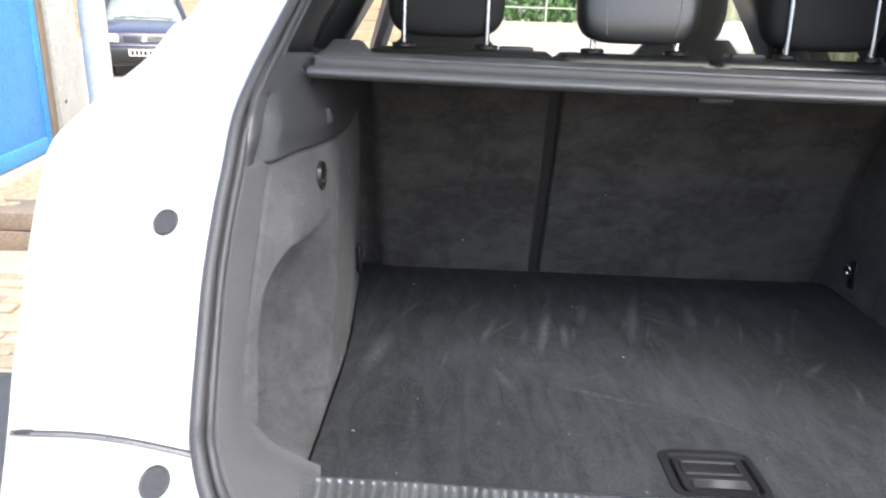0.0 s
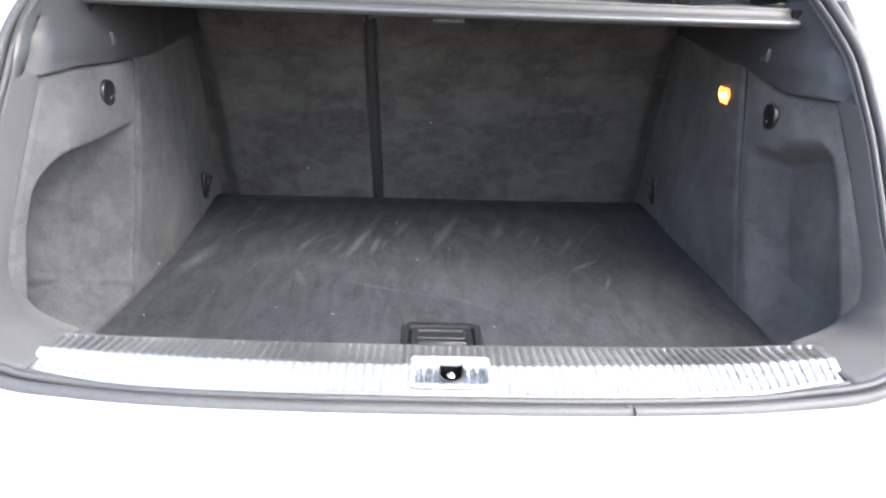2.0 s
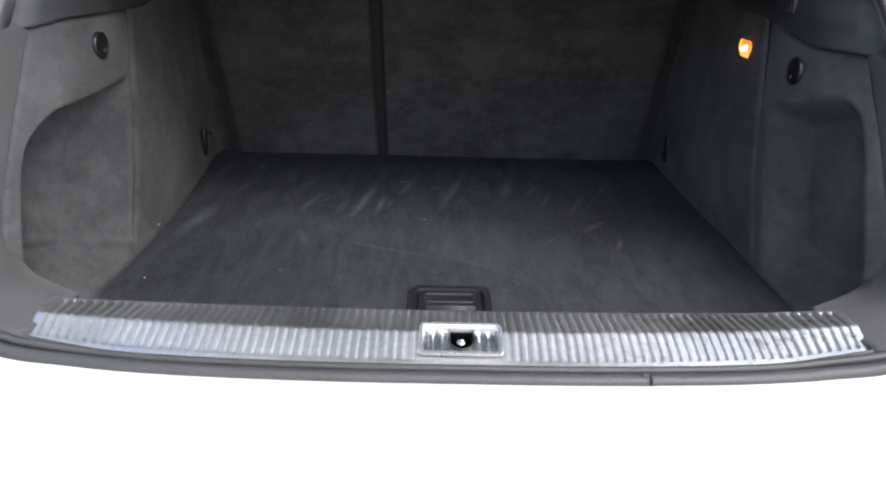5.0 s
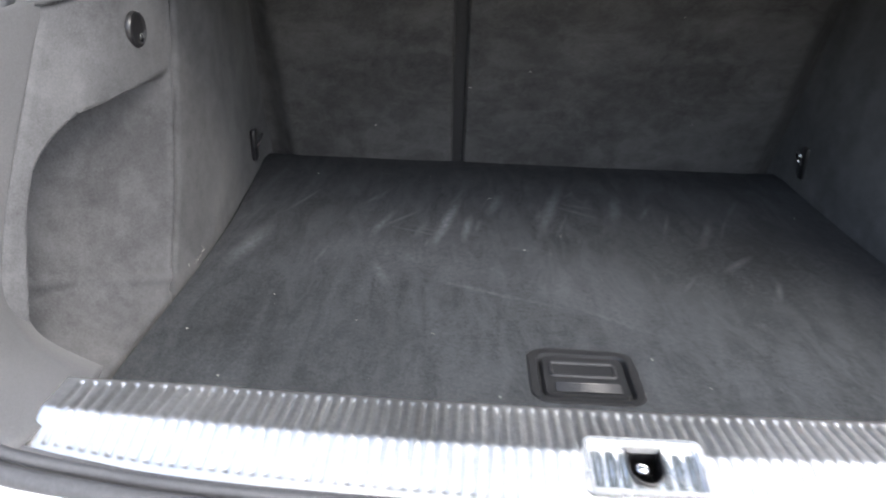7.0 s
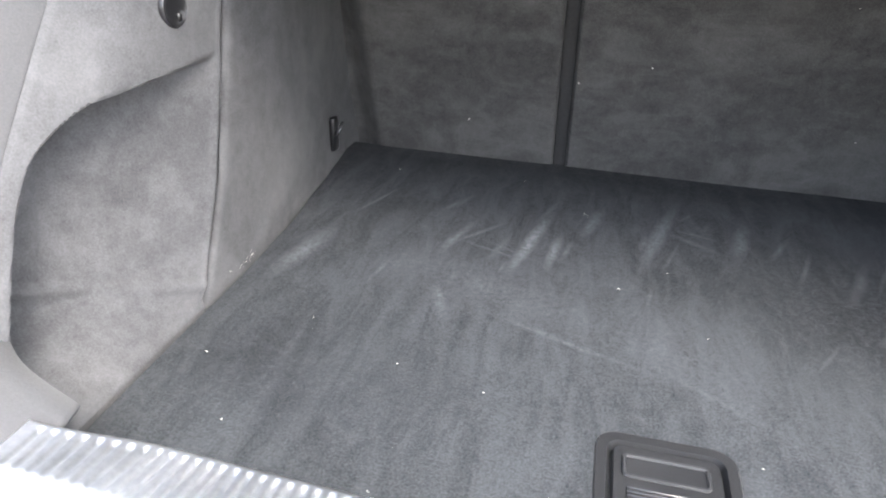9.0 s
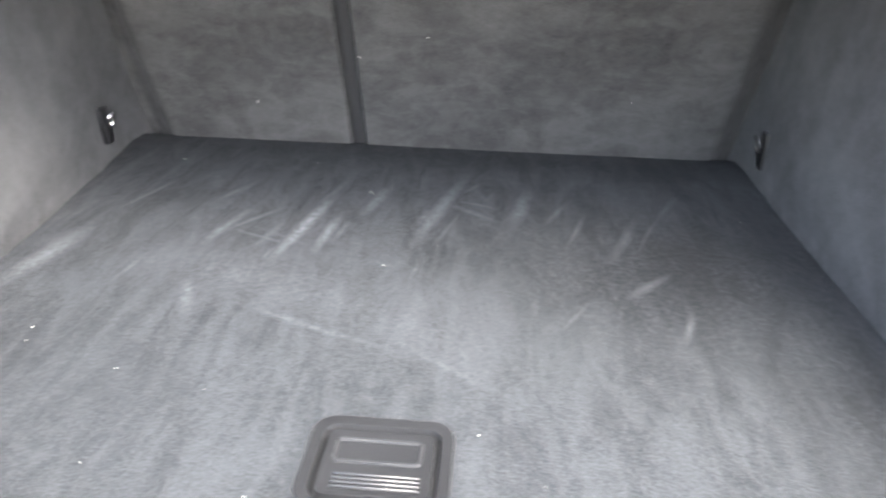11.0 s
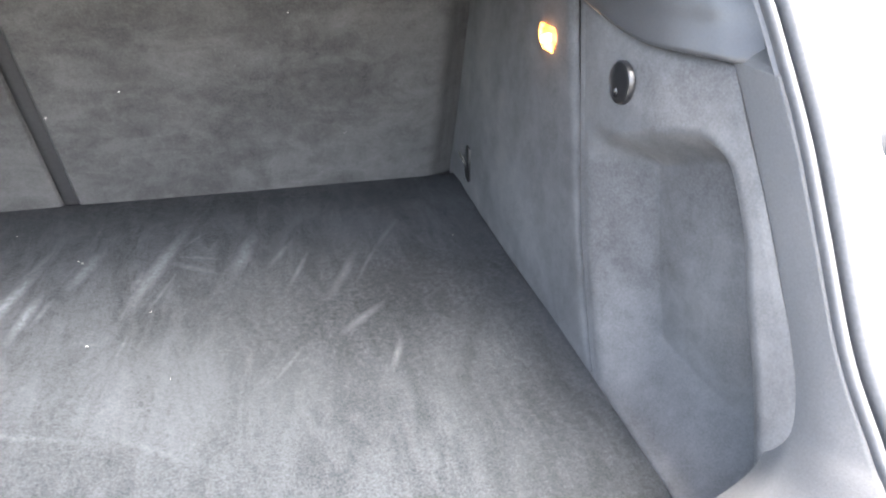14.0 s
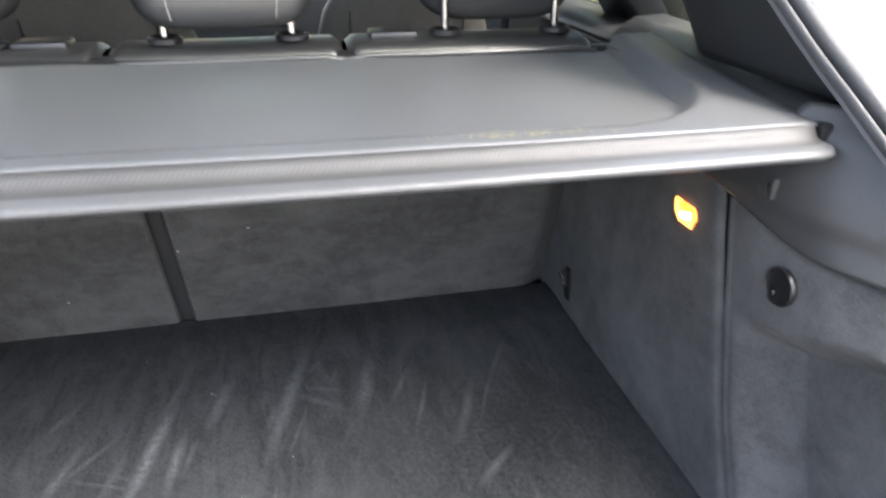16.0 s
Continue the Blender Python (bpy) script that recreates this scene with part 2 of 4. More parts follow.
M_LINT = surface("pale lint", (0.5, 0.49, 0.45), (0.7, 0.68, 0.62), rough=0.9, bumps=0.0)
M_GLASS = glass_mat("clear glass", (0.86, 0.9, 0.87))
M_REAR = glass_mat("rear window glass", (0.22, 0.24, 0.21))
M_TINT = glass_mat("tinted glass", (0.22, 0.24, 0.21))
M_SEALANT = surface("grey joint filler", (0.14, 0.14, 0.14), (0.24, 0.24, 0.235), rough=0.6, scale=30, bumps=0.0)
M_TYRE = surface("tyre rubber", (0.016, 0.016, 0.017), (0.03, 0.03, 0.03), rough=0.85, fine=90)
m, n, l, p = nodes_of("amber lit lamp lens")
lampglow = ramp(n, l, noise_node(n, l, 60.0, 2), (1.0, 0.11, 0.002), (1.0, 0.36, 0.06), 0.40, 0.60)
l.new(lampglow, p.inputs["Emission Color"])
p.inputs["Emission Strength"].default_value, p.inputs["Base Color"].default_value, p.inputs["Roughness"].default_value = 0.75, (0.8, 0.40, 0.15, 1), 0.2
M_LAMP = m
m, n, l, p = nodes_of("lamp bulb glow")
p.inputs["Emission Color"].default_value, p.inputs["Emission Strength"].default_value = (1.0, 0.72, 0.42, 1), 2.5
M_BULB = m
m, n, l, p = nodes_of("ribbed cover webbing")
tc, wv = n.new("ShaderNodeTexCoord"), n.new("ShaderNodeTexWave")
wv.inputs["Scale"].default_value, wv.inputs["Distortion"].default_value = 110.0, 0.4
mp = n.new("ShaderNodeMapping")
mp.inputs["Rotation"].default_value = (0, 0, radians(45))
l.new(tc.outputs["Object"], mp.inputs[0])
l.new(mp.outputs[0], wv.inputs["Vector"])
l.new(mix(n, l, 0.5, ramp(n, l, wv.outputs["Fac"], (0.016, 0.016, 0.016), (0.070, 0.070, 0.069), 0.3, 0.7), ramp(n, l, noise_node(n, l, 5.0), (0.034, 0.034, 0.034), (0.050, 0.050, 0.049))), p.inputs["Base Color"])
p.inputs["Roughness"].default_value = 0.5
bump(n, l, wv.outputs["Fac"], 0.25, 0.0006, p)
M_WEB = m


# ---- mesh tools ----
CX = -0.006                     # the car's centre line


def lerp_list(knots, v):
    """Piecewise-linear value of (position, value) knots."""
    if v <= knots[0][0]:
        return knots[0][1]
    for (a, fa), (b, fb) in zip(knots[:-1], knots[1:]):
        if v <= b:
            return fa + (fb - fa) * (v - a) / (b - a)
    return knots[-1][1]


def ease(a, b, v):
    t = min(1.0, max(0.0, (v - a) / (b - a)))
    return t * t * (3 - 2 * t)


def curve_through(points, steps=6):
    """A smooth line through points (Catmull-Rom)."""
    ps = [Vector(q) for q in points]
    out = []
    for i in range(len(ps) - 1):
        a, b, c, d = ps[max(0, i - 1)], ps[i], ps[i + 1], ps[min(len(ps) - 1, i + 2)]
        for k in range(steps):
            t = k / steps
            out.append(0.5 * (2 * b + (c - a) * t + (2 * a - 5 * b + 4 * c - d) * t * t + (3 * b - a - 3 * c + d) * t ** 3))
    return out + [ps[-1]]


def sheet(rows, closed_u=False, closed_v=False, keep=None):
    """A bmesh of quads over rows of points."""
    bm = bmesh.new()
    vs = [[bm.verts.new(q) for q in row] for row in rows]
    nr, nc = len(vs), len(vs[0])
    for i in range(nr if closed_v else nr - 1):
        for j in range(nc if closed_u else nc - 1):
            if keep is None or keep(i, j):
                bm.faces.new((vs[i][j], vs[i][(j + 1) % nc], vs[(i + 1) % nr][(j + 1) % nc], vs[(i + 1) % nr][j]))
    return bm


def tube(points, radius, sides=10, ratio=1.0, cap=True, closed=False):
    """A bmesh tube along a line; ratio flattens it."""
    ps = [Vector(q) for q in points]
    rows, side = [], None
    for i, q in enumerate(ps):
        a, b = (ps[i - 1], ps[(i + 1) % len(ps)]) if closed else (ps[max(0, i - 1)], ps[min(len(ps) - 1, i + 1)])
        d = (b - a).normalized()
        if side is None:
            side = d.cross(Vector((0, 0, 1)) if abs(d.z) < 0.9 else Vector((1, 0, 0))).normalized()
        side = (side - d * side.dot(d)).normalized()
        up = side.cross(d)
        rows.append([q + radius * (math.cos(2 * math.pi * k / sides) * side + ratio * math.sin(2 * math.pi * k / sides) * up) for k in range(sides)])
    bm = sheet(rows, closed_u=True, closed_v=closed)
    if cap and not closed:
        bm.verts.ensure_lookup_table()
        bm.faces.new(bm.verts[:sides])
        bm.faces.new(list(reversed(bm.verts[-sides:])))
    return bm


def block(x0, x1, y0, y1, z0, z1, bevel=0.004, segments=2):
    bm = bmesh.new()
    bmesh.ops.create_cube(bm, size=1, matrix=Matrix.LocRotScale(((x0 + x1) / 2, (y0 + y1) / 2, (z0 + z1) / 2), None, (x1 - x0, y1 - y0, z1 - z0)))
    if bevel:
        bmesh.ops.bevel(bm, geom=bm.edges[:], offset=bevel, segments=segments, affect="EDGES", profile=0.5)
    return bm


def disc(centre, axis, radius, depth, dish=0.0, rim=0.12, sides=28):
    """A round cap with a rim that faces along axis."""
    a = Vector(axis).normalized()
    u = a.cross(Vector((0, 0, 1)) if abs(a.z) < 0.9 else Vector((1, 0, 0))).normalized()
    v = a.cross(u)
    prof = [(1.0, -depth), (1.0, 0.0), (1.0 - rim * 0.4, depth * 0.35), (1.0 - rim, 0.0), (0.55, -dish * 0.8), (0.02, -dish)]
    rows = [[Vector(centre) + a * h + radius * r * (math.cos(2 * math.pi * k / sides) * u + math.sin(2 * math.pi * k / sides) * v) for k in range(sides)] for r, h in prof]
    bm = sheet(rows, closed_u=True)
    bm.verts.ensure_lookup_table()
    bm.faces.new(bm.verts[-sides:])
    bmesh.ops.recalc_face_normals(bm, faces=bm.faces[:])
    return bm


def rounded_rect(x0, x1, y0, y1, r, z, corner=6):
    out = []
    for cx, cy, a0 in ((x1 - r, y1 - r, 0), (x0 + r, y1 - r, 90), (x0 + r, y0 + r, 180), (x1 - r, y0 + r, 270)):
        for k in range(corner + 1):
            a = radians(a0 + 90 * k / corner)
            out.append(Vector((cx + r * math.cos(a), cy + r * math.sin(a), z)))
    return out


def rings(loops, fill_last=True):
    bm = sheet(loops, closed_u=True)
    if fill_last:
        bm.verts.ensure_lookup_table()
        bm.faces.new(bm.verts[-len(loops[0]):])
    bmesh.ops.recalc_face_normals(bm, faces=bm.faces[:])
    return bm


def part(name, bm, material, parent=None, label="", smooth=True, solid=0.0, offset=0.0):
    """Links a bmesh as one mesh object under a thing or under a part."""
    me = bpy.data.meshes.new(name)
    bm.to_mesh(me)
    bm.free()
    me.materials.append(material)
    me.polygons.foreach_set("use_smooth", [smooth] * len(me.polygons))
    ob = new(name, me)
    if smooth:
        me.set_sharp_from_angle(angle=radians(40))
    if solid:
        mod = ob.modifiers.new("thickness", "SOLIDIFY")
        mod.thickness, mod.offset = solid, offset
    if parent:
        ob.parent = parent
    if label:
        ob["label"] = label
    return ob


def thing(name, label, category, at=(0, 0, 0), group="", kind=""):
    ob = new(name)
    ob.location = at
    ob.empty_display_size = 0.1
    return tagged(ob, label, category, group, kind)


# ---- ground and surroundings ----
def ground_z(x, y):
    """The yard rises gently ahead of the car."""
    return lerp_list([(-60, -0.0), (1.7, 0.0), (14, 0.38), (30, 1.8), (60, 2.6), (300, 4)], y)


xs = [-300, -120, -60, -40] + [-30 + 1.0 * i for i in range(61)] + [40, 60, 120, 300]
ys = [-300, -100, -40, -20] + [-12 + 0.75 * i for i in range(70)] + [45, 60, 100, 300]
rows = [[Vector((x, y, ground_z(x, y) + 0.02 * noise.noise(Vector((x * 0.7, y * 0.7, 0))) * (0 if -6 < x < 6 and -9 < y < 6 else 1))) for x in xs] for y in ys]
M_YARD = surface("dusty concrete yard", (0.30, 0.25, 0.19), (0.46, 0.39, 0.30), rough=0.92, scale=0.7, fine=25, bumps=0.5, depth=0.01)
M_ASPHALT = surface("worn asphalt", (0.10, 0.097, 0.092), (0.17, 0.165, 0.155), rough=0.9, scale=2, fine=90, bumps=0.7, depth=0.006)
tagged(part("ground", sheet(rows), M_YARD), "sandy pale concrete yard with dust and gravel", "ground", kind="structure")
apron = sheet([[Vector((x, y, 0.006)) for x in (-3.2, -1.0, 1.0, 3.0)] for y in (-6, -2, 0, 1.7)])
tagged(part("road", apron, M_ASPHALT, solid=0.02, offset=-1), "dark worn asphalt strip under the parked car", "asphalt", kind="structure")


# ---- the car: shell ----
SEAL = [(0, .097, .728), (.15, .098, .728), (.3, .102, .730), (.4, .110, .733), (.482, .122, .737), (.540, .150, .755), (.569, .19, .792),
        (.578, .222, .816), (.581, .265, .862), (.584, .31, .925), (.584, .352, .985), (.582, .386, 1.03), (.579, .427, 1.082), (.569, .470, 1.125),
        (.559, .525, 1.167), (.547, .602, 1.222), (.505, .77, 1.37), (.43, .87, 1.52), (.33, .93, 1.58), (0, .96, 1.60)]
EDGE = [(0, -.05, .42), (.18, -.048, .42), (.38, -.03, .42), (.54, .0, .42), (.70, .06, .43), (.82, .18, .48), (.856, .33, .710),
        (.866, .37, .77), (.866, .40, .83), (.862, .42, .89), (.850, .45, .98), (.836, .472, 1.04), (.79, .505, 1.09), (.742, .55, 1.14),
        (.72, .585, 1.18), (.70, .63, 1.21), (.62, .80, 1.40), (.52, .95, 1.56), (.40, 1.0, 1.62), (0, 1.03, 1.65)]
BULGE = [(-.02, .085), (-.02, .085), (-.02, .085), (-.02, .08), (-.025, .07), (-.02, .052), (-.012, .017), (-.01, .002), (-.012, 0), (-.012, 0), (-.008, 0),
         (.010, -.006), (.040, -.020), (.050, -.026), (.038, -.020), (.022, -.014), (0, 0), (0, 0), (0, 0), (0, 0)]
suv = thing("suv", "white estate car with its tailgate open and grey boot lining", "car")


def mirror(points, s):
    return [Vector((CX + s * q[0], q[1], q[2])) for q in points]


def mirror_rim(points, s):
    """The same for the rim of the opening, which sits a little off the centre line."""
    return [Vector((-.003 - .009 * ease(.78, .90, q[2]) - .006 * ease(1.0, 1.2, q[2]) + s * q[0], q[1], q[2])) for q in points]


def skin(s, first, last, name, q0=0.004, q1=1.0, steps=44):
    """Painted jamb between the weatherstrip and the outer edge of the body."""
    a, b = curve_through(mirror_rim(SEAL, s), 32), curve_through(mirror(EDGE, s), 32)
    g = curve_through([(0, u, v) for u, v in BULGE], 32)
    i0, i1 = round(first * 32), round(last * 32)
    rows = []
    for i in range(i0, i1 + 1):
        row = []
        for k in range(steps + 1):
            q = q0 + (q1 - q0) * k / steps
            w = math.sin(math.pi * q ** 0.8) ** 1.4
            pt = a[i].lerp(b[i], q) + g[i] * w
            lip = math.exp(-((q - 0.90) / 0.045) ** 2) - math.exp(-((q - 0.77) / 0.05) ** 2) + .6 * math.exp(-((q - 0.66) / 0.04) ** 2)
            if i > 235:
                pt.y -= 0.009 * lip * ease(235, 295, i)
            row.append(pt)
        out = Vector((s * 0.012, 0.03, 0))
        row += [b[i] + out * 0.4 + Vector((0, 0.012, 0)), b[i] + out + Vector((0, 0.05, 0))]
        rows.append(row)
    return part(name, sheet(rows), M_PAINT, suv, solid=0.0)


for s in (-1, 1):
    skin(s, 6.0, 19, "quarter_panel")
for s in (-1, 1):
    skin(s, 0, 6.0, "bumper_half")
for s in (-1, 1):
    k = Vector((CX + s * SEAL[6][0], SEAL[6][1], SEAL[6][2])), Vector((CX + s * EDGE[6][0], EDGE[6][1], EDGE[6][2]))
    line = [k[0].lerp(k[1], q) + Vector((0, BULGE[6][0], BULGE[6][1])) * math.sin(math.pi * q ** 0.8) ** 1.4 + Vector((0, -.0006, .0006)) for q in [.97 * j / 20 for j in range(21)]]
    part("bumper_seal", tube([q + Vector((0, -.0012, -.0026)) for q in line], .0024, 8), M_SEALANT, suv, "pale grey joint above the bumper")
    part("joint_shadow_gap", tube(line, .0013, 8), M_PLUG, suv, "thin dark gap above the bumper")
    tip = [line[j] + Vector((0, -.002, .001)) for j in (17, 18, 19)]
    part("joint_end", tube(tip, .0042, 8, .6), M_PLUG, suv, "frayed dark end of the bumper joint")
for ob in [o for o in bpy.data.objects if o.name.startswith("bumper_half")]:
    ob.name = "rear_bumper"

# body sides, roof, doors and floor pan
b = {s: curve_through(mirror(EDGE, s), 8) for s in (-1, 1)}
for s in (-1, 1):
    rows = []
    for i in range(36, 97):
        e = b[s][i]
        z = e.z
        hmax = lerp_list([(0.4, .90), (0.7, .935), (0.95, .925), (1.1, .88)], z)
        rows.append([e + Vector((s * .012, .05, 0))] + [Vector((CX + s * (abs(e.x - CX) + (hmax - abs(e.x - CX)) * f), y, z)) for y, f in ((e.y + .25, .6), (1.2, 1), (2.4, 1.0), (3.4, 1), (4.1, .85), (4.35, .6))])
    part("body_side", sheet(rows), M_PAINT, suv)
    pts = [b[s][i] + Vector((s * .012, .05, 0)) for i in range(96, 140)]
    rows = [[q, q + Vector((s * .012, .16, 0)), q + Vector((s * .004, .26, 0))] for q in pts]
    part("rear_pillar", sheet(rows), M_PAINT, suv)
    belt, top = [(.88, y, 1.08) for y in (0.9, 1.5, 2.2, 2.9, 3.3)], [(.62, y, 1.50) for y in (1.05, 1.6, 2.2, 2.7, 2.9)]
    for (i, j), mat_g in (((0, 1), M_TINT), ((1, 2), M_TINT), ((2, 4), M_GLASS)):
        seg = list(range(i, j + 1))
        pane = part("side_window", sheet([mirror([belt[k] for k in seg], s), mirror([top[k] for k in seg], s)]), mat_g, suv, smooth=False)
        pane.visible_shadow = False
    for i, wide in ((1, .10), (2, .15)):
        a0, a1 = Vector(belt[i]), Vector(top[i])
        d = Vector((0, wide, 0))
        part("door_pillar", sheet([mirror([a0 - d, a0 + d], s), mirror([a1 - d, a1 + d], s)]), M_TRIM, suv, solid=0.11)
    part("roof_rail", tube(mirror([(.70, .8, 1.36), (.62, 1.05, 1.50), (.60, 1.6, 1.54), (.60, 2.3, 1.54), (.62, 2.9, 1.49), (.84, 3.7, 1.10)], s), 0.05, 8), M_TRIM, suv)
    inner = sheet([mirror([(.80, y, z) for y in (.75, 1.3, 2.2, 3.4)], s) for z in (.32, .8, 1.04, 1.075)])
    part("door_card", inner, M_TRIM, suv, solid=0.03)
    ledge = sheet([mirror([(h, y, z) for y in (.80, 1.0, 1.4, 2.2, 3.3)], s) for h, z in ((.70, 1.075), (.78, 1.09), (.89, 1.085))])
    part("window_ledge", ledge, M_TRIM, suv, solid=0.01)
roof_pts = [[Vector((CX + h, y, 1.64 - .11 * (h / .6) ** 2 - .012 * (y - 1.9) ** 2)) for h in (-.62, -.4, -.2, 0, .2, .4, .62)] for y in (.98, 1.3, 1.9, 2.5, 2.95)]
part("roof", sheet(roof_pts), M_PAINT, suv, solid=0.03, offset=-1)
lining = [[q - Vector((0, 0, .05)) for q in row] for row in roof_pts]
part("headlining", sheet(lining), surface("pale grey roof lining", (.42, .41, .39), (.5, .49, .47), rough=.95, fine=500), suv)
screen = part("windscreen", sheet([mirror([(h, 3.72, 1.10) for h in (-.8, 0, .8)], 1), mirror([(h, 2.95, 1.56) for h in (-.6, 0, .6)], 1)]), M_GLASS, suv, smooth=False)
screen.visible_shadow = False
part("bonnet", sheet([[Vector((CX + h, y, 1.06 - .05 * (h / .8) ** 2 - .1 * max(0, y - 3.7) ** 2 * 2)) for h in (-.86, -.4, 0, .4, .86)] for y in (3.7, 4.0, 4.35)]), M_PAINT, suv, solid=.02)
part("dashboard", block(CX - .78, CX + .78, 3.1, 3.7, .6, 1.02, .06, 3), M_TRIM, suv)
part("floor_pan", block(CX - .80, CX + .80, .20, 4.2, .30, .36, .01), M_DARK, suv)
for s in (-1, 1):
    for y in (1.25, 4.0):
        c = Vector((CX + s * .82, y, .36))
        part("wheel", disc(c, (s, 0, 0), .36, .2, .05, .3), M_TYRE, suv)
# raised tailgate over the opening
def gate_row(y, z, w):
    return [Vector((CX + h * w, y, z - .05 * h * h)) for h in (-1, -.82, -.4, 0, .4, .82, 1)]


gate = [gate_row(*q) for q in ((.95, 1.66, .62), (.88, 1.70, .63), (.62, 1.87, .66), (.34, 2.05, .69), (.06, 2.15, .72), (-.08, 2.17, .72))]
part("tailgate", sheet(gate, keep=lambda i, j: not (1 <= i <= 2 and 1 <= j <= 4)), M_PAINT, suv, solid=.05, label="white tailgate raised wide open")
pane = part("rear_window", sheet([r[1:6] for r in gate[1:4]]), M_REAR, suv)
# wing mirror on the passenger side
mm = bmesh.new()
bmesh.ops.create_uvsphere(mm, u_segments=16, v_segments=10, radius=1, matrix=Matrix.LocRotScale((CX + .90, 2.95, 1.195), None, (.115, .06, .085)))
part("wing_mirror", mm, M_PAINT, suv)


# seat belt hanging beside the front passenger seat
part("seat_belt", tube(mirror([(.69, 2.02, .95), (.685, 2.0, 1.15), (.66, 1.98, 1.42)], 1), .03, 8, .25), M_CLOTH, suv, "black seat belt webbing")

# ---- weatherstrip round the opening ----
def strip_rows(profile):
    """Sweeps an (outward, towards the viewer) profile round the rim of the opening."""
    line = curve_through(list(reversed(mirror_rim(SEAL, -1)))[:-1] + mirror_rim(SEAL, 1), 10)
    rows = []
    for i, q in enumerate(line):
        t = (line[min(i + 1, len(line) - 1)] - line[max(i - 1, 0)]).normalized()
        h = q.x + .012
        f = ease(.36, .57, abs(h))
        n = Vector((0, -.22, .97)).lerp(Vector((-math.copysign(.30, h), -.92, .15)), f)
        n = (n - t * n.dot(t)).normalized()
        o = t.cross(n)
        if o.dot(Vector((math.copysign(f, h), -1 + f, -1 + f))) < 0:
            o = -o
        wide = 1.22 - .22 * f
        rows.append([q + o * u * wide + n * v for u, v in profile])
    return rows


BULB = [(-.0225, -.006), (-.0180, -.0042), (-.0098, -.0040), (-.0090, -.0030), (-.0084, .001), (-.0068, .0040), (-.0038, .0058), (-.0004, .0058), (.0026, .0040), (.0046, .0010), (.0050, -.003), (.004, -.007)]
RIDGE = [(-.0195, -.006), (-.0185, -.001), (-.0168, .0018), (-.0145, .0030), (-.0126, .0026), (-.0112, .0010), (-.0104, -.0015), (-.0102, -.005)]
strip = part("weatherstrip", sheet(strip_rows(BULB)), M_RUBBER, suv, "charcoal rubber weatherstrip round the opening")
part("sealing_lip", sheet(strip_rows(RIDGE)), M_RUBBER, strip)
part("joint", block(.2036, .2050, .0905, .101, .7285, .7362, .0006), M_RUBBER, strip, "torn butt joint of the strip")
part("torn_flap", block(.1955, .2030, .0985, .1035, .7335, .7368, .001), M_TRIM_SOFT, strip, "pale torn flap of rubber")
# plugs in the painted jamb
for s in (-1, 1):
    for h, y, z, r in ((.648, .365, .967, .0155), (.598, .196, .745, .0165)):
        spot = Vector((CX + s * h, y, z))
        best = min(((q.co - spot).length, q.co.copy(), q.normal.copy()) for o in suv.children if o.name.startswith(("quarter_panel", "rear_bumper")) for q in o.data.vertices)
        axis = best[2] if best[2].y < 0 else -best[2]
        part("plug", disc(best[1] + axis * .002, axis, r, .004, .0, .16), M_PLUG, suv, "grey rubber plug in the painted jamb")

# ---- boot side linings ----
FLOOR = 0.67
FLOOR_L = [(.2, .500), (.35, .503), (.6, .506), (.8, .516), (1.0, .534), (1.06, .543), (1.16, .550)]
FLOOR_R = [(.2, .500), (.35, .504), (.6, .507), (.8, .504), (1.0, .504), (1.06, .507), (1.16, .510)]


def floor_half(s, y):
    return lerp_list(FLOOR_L if s < 0 else FLOOR_R, y)


def front_y(z):
    return lerp_list([(.66, .125), (.77, .19), (.811, .217), (.85, .247), (.887, .272), (.933, .310), (.992, .36), (1.038, .392), (1.082, .42), (1.125, .462), (1.167, .515), (1.2, .56)], z)


def panel_y(z):
    return lerp_list([(.66, .235), (.74, .243), (.78, .265), (.82, .287), (.87, .318), (.925, .358), (.985, .405), (1.035, .442)], z)


def seam_y(z):
    return lerp_list([(.655, .495), (.70, .522), (.80, .568), (.913, .603), (1.0, .627), (1.06, .64)], z)


def half_width(d):
    w = min(.024, max(0, d) * .45)
    return sum(half_width_knots(d + w * k / 4) for k in range(-4, 5)) / 9


def half_width_knots(d):
    return lerp_list([(0, .583), (.012, .572), (.03, .562), (.07, .548), (.10, .534), (.14, .521), (.20, .512), (.32, .509)], d)


def pocket(s, y, z):
    """How far the lining is pressed outwards at the storage pocket."""
    p = y - front_y(z) - lerp_list([(.70, .108), (.744, .101), (.787, .092), (.848, .079), (.89, .077)] if s < 0 else [(.70, .116), (.75, .112), (.83, .100), (.90, .089), (.95, .087)], z)
    q = lerp_list([(.40, .926), (.48, .933), (.60, .942)] if s < 0 else [(.40, .963), (.44, .961), (.465, .954), (.49, .943), (.52, .932), (.57, .926), (.62, .922)], y) - z
    if s > 0:
        p *= .7
    r = .05 if s < 0 else .022
    if p < r and q < r:
        d = r - math.hypot(r - p, r - q) if (p < r and q < r) else min(p, q)
    else:
        d = min(p, q)
    if s < 0:
        m, deep = ease(0, .013, d), .078 * min(1, max(0, (seam_y(z) - .006 - y) / .17))
    else:
        m, deep = ease(-.008, .032, d), .052 * ease(seam_y(z) - .016, seam_y(z) - .075, y)
    return m * deep * min(1, max(0, (z - .672) / .062)) ** 0.8


TOPS = 1.033


def top_z(s, y):
    """Upper edge of the felt panel."""
    return 1.024 + .010 * ease(.42, .50, y) if s < 0 else 1.017 + .030 * ease(.50, .66, y)


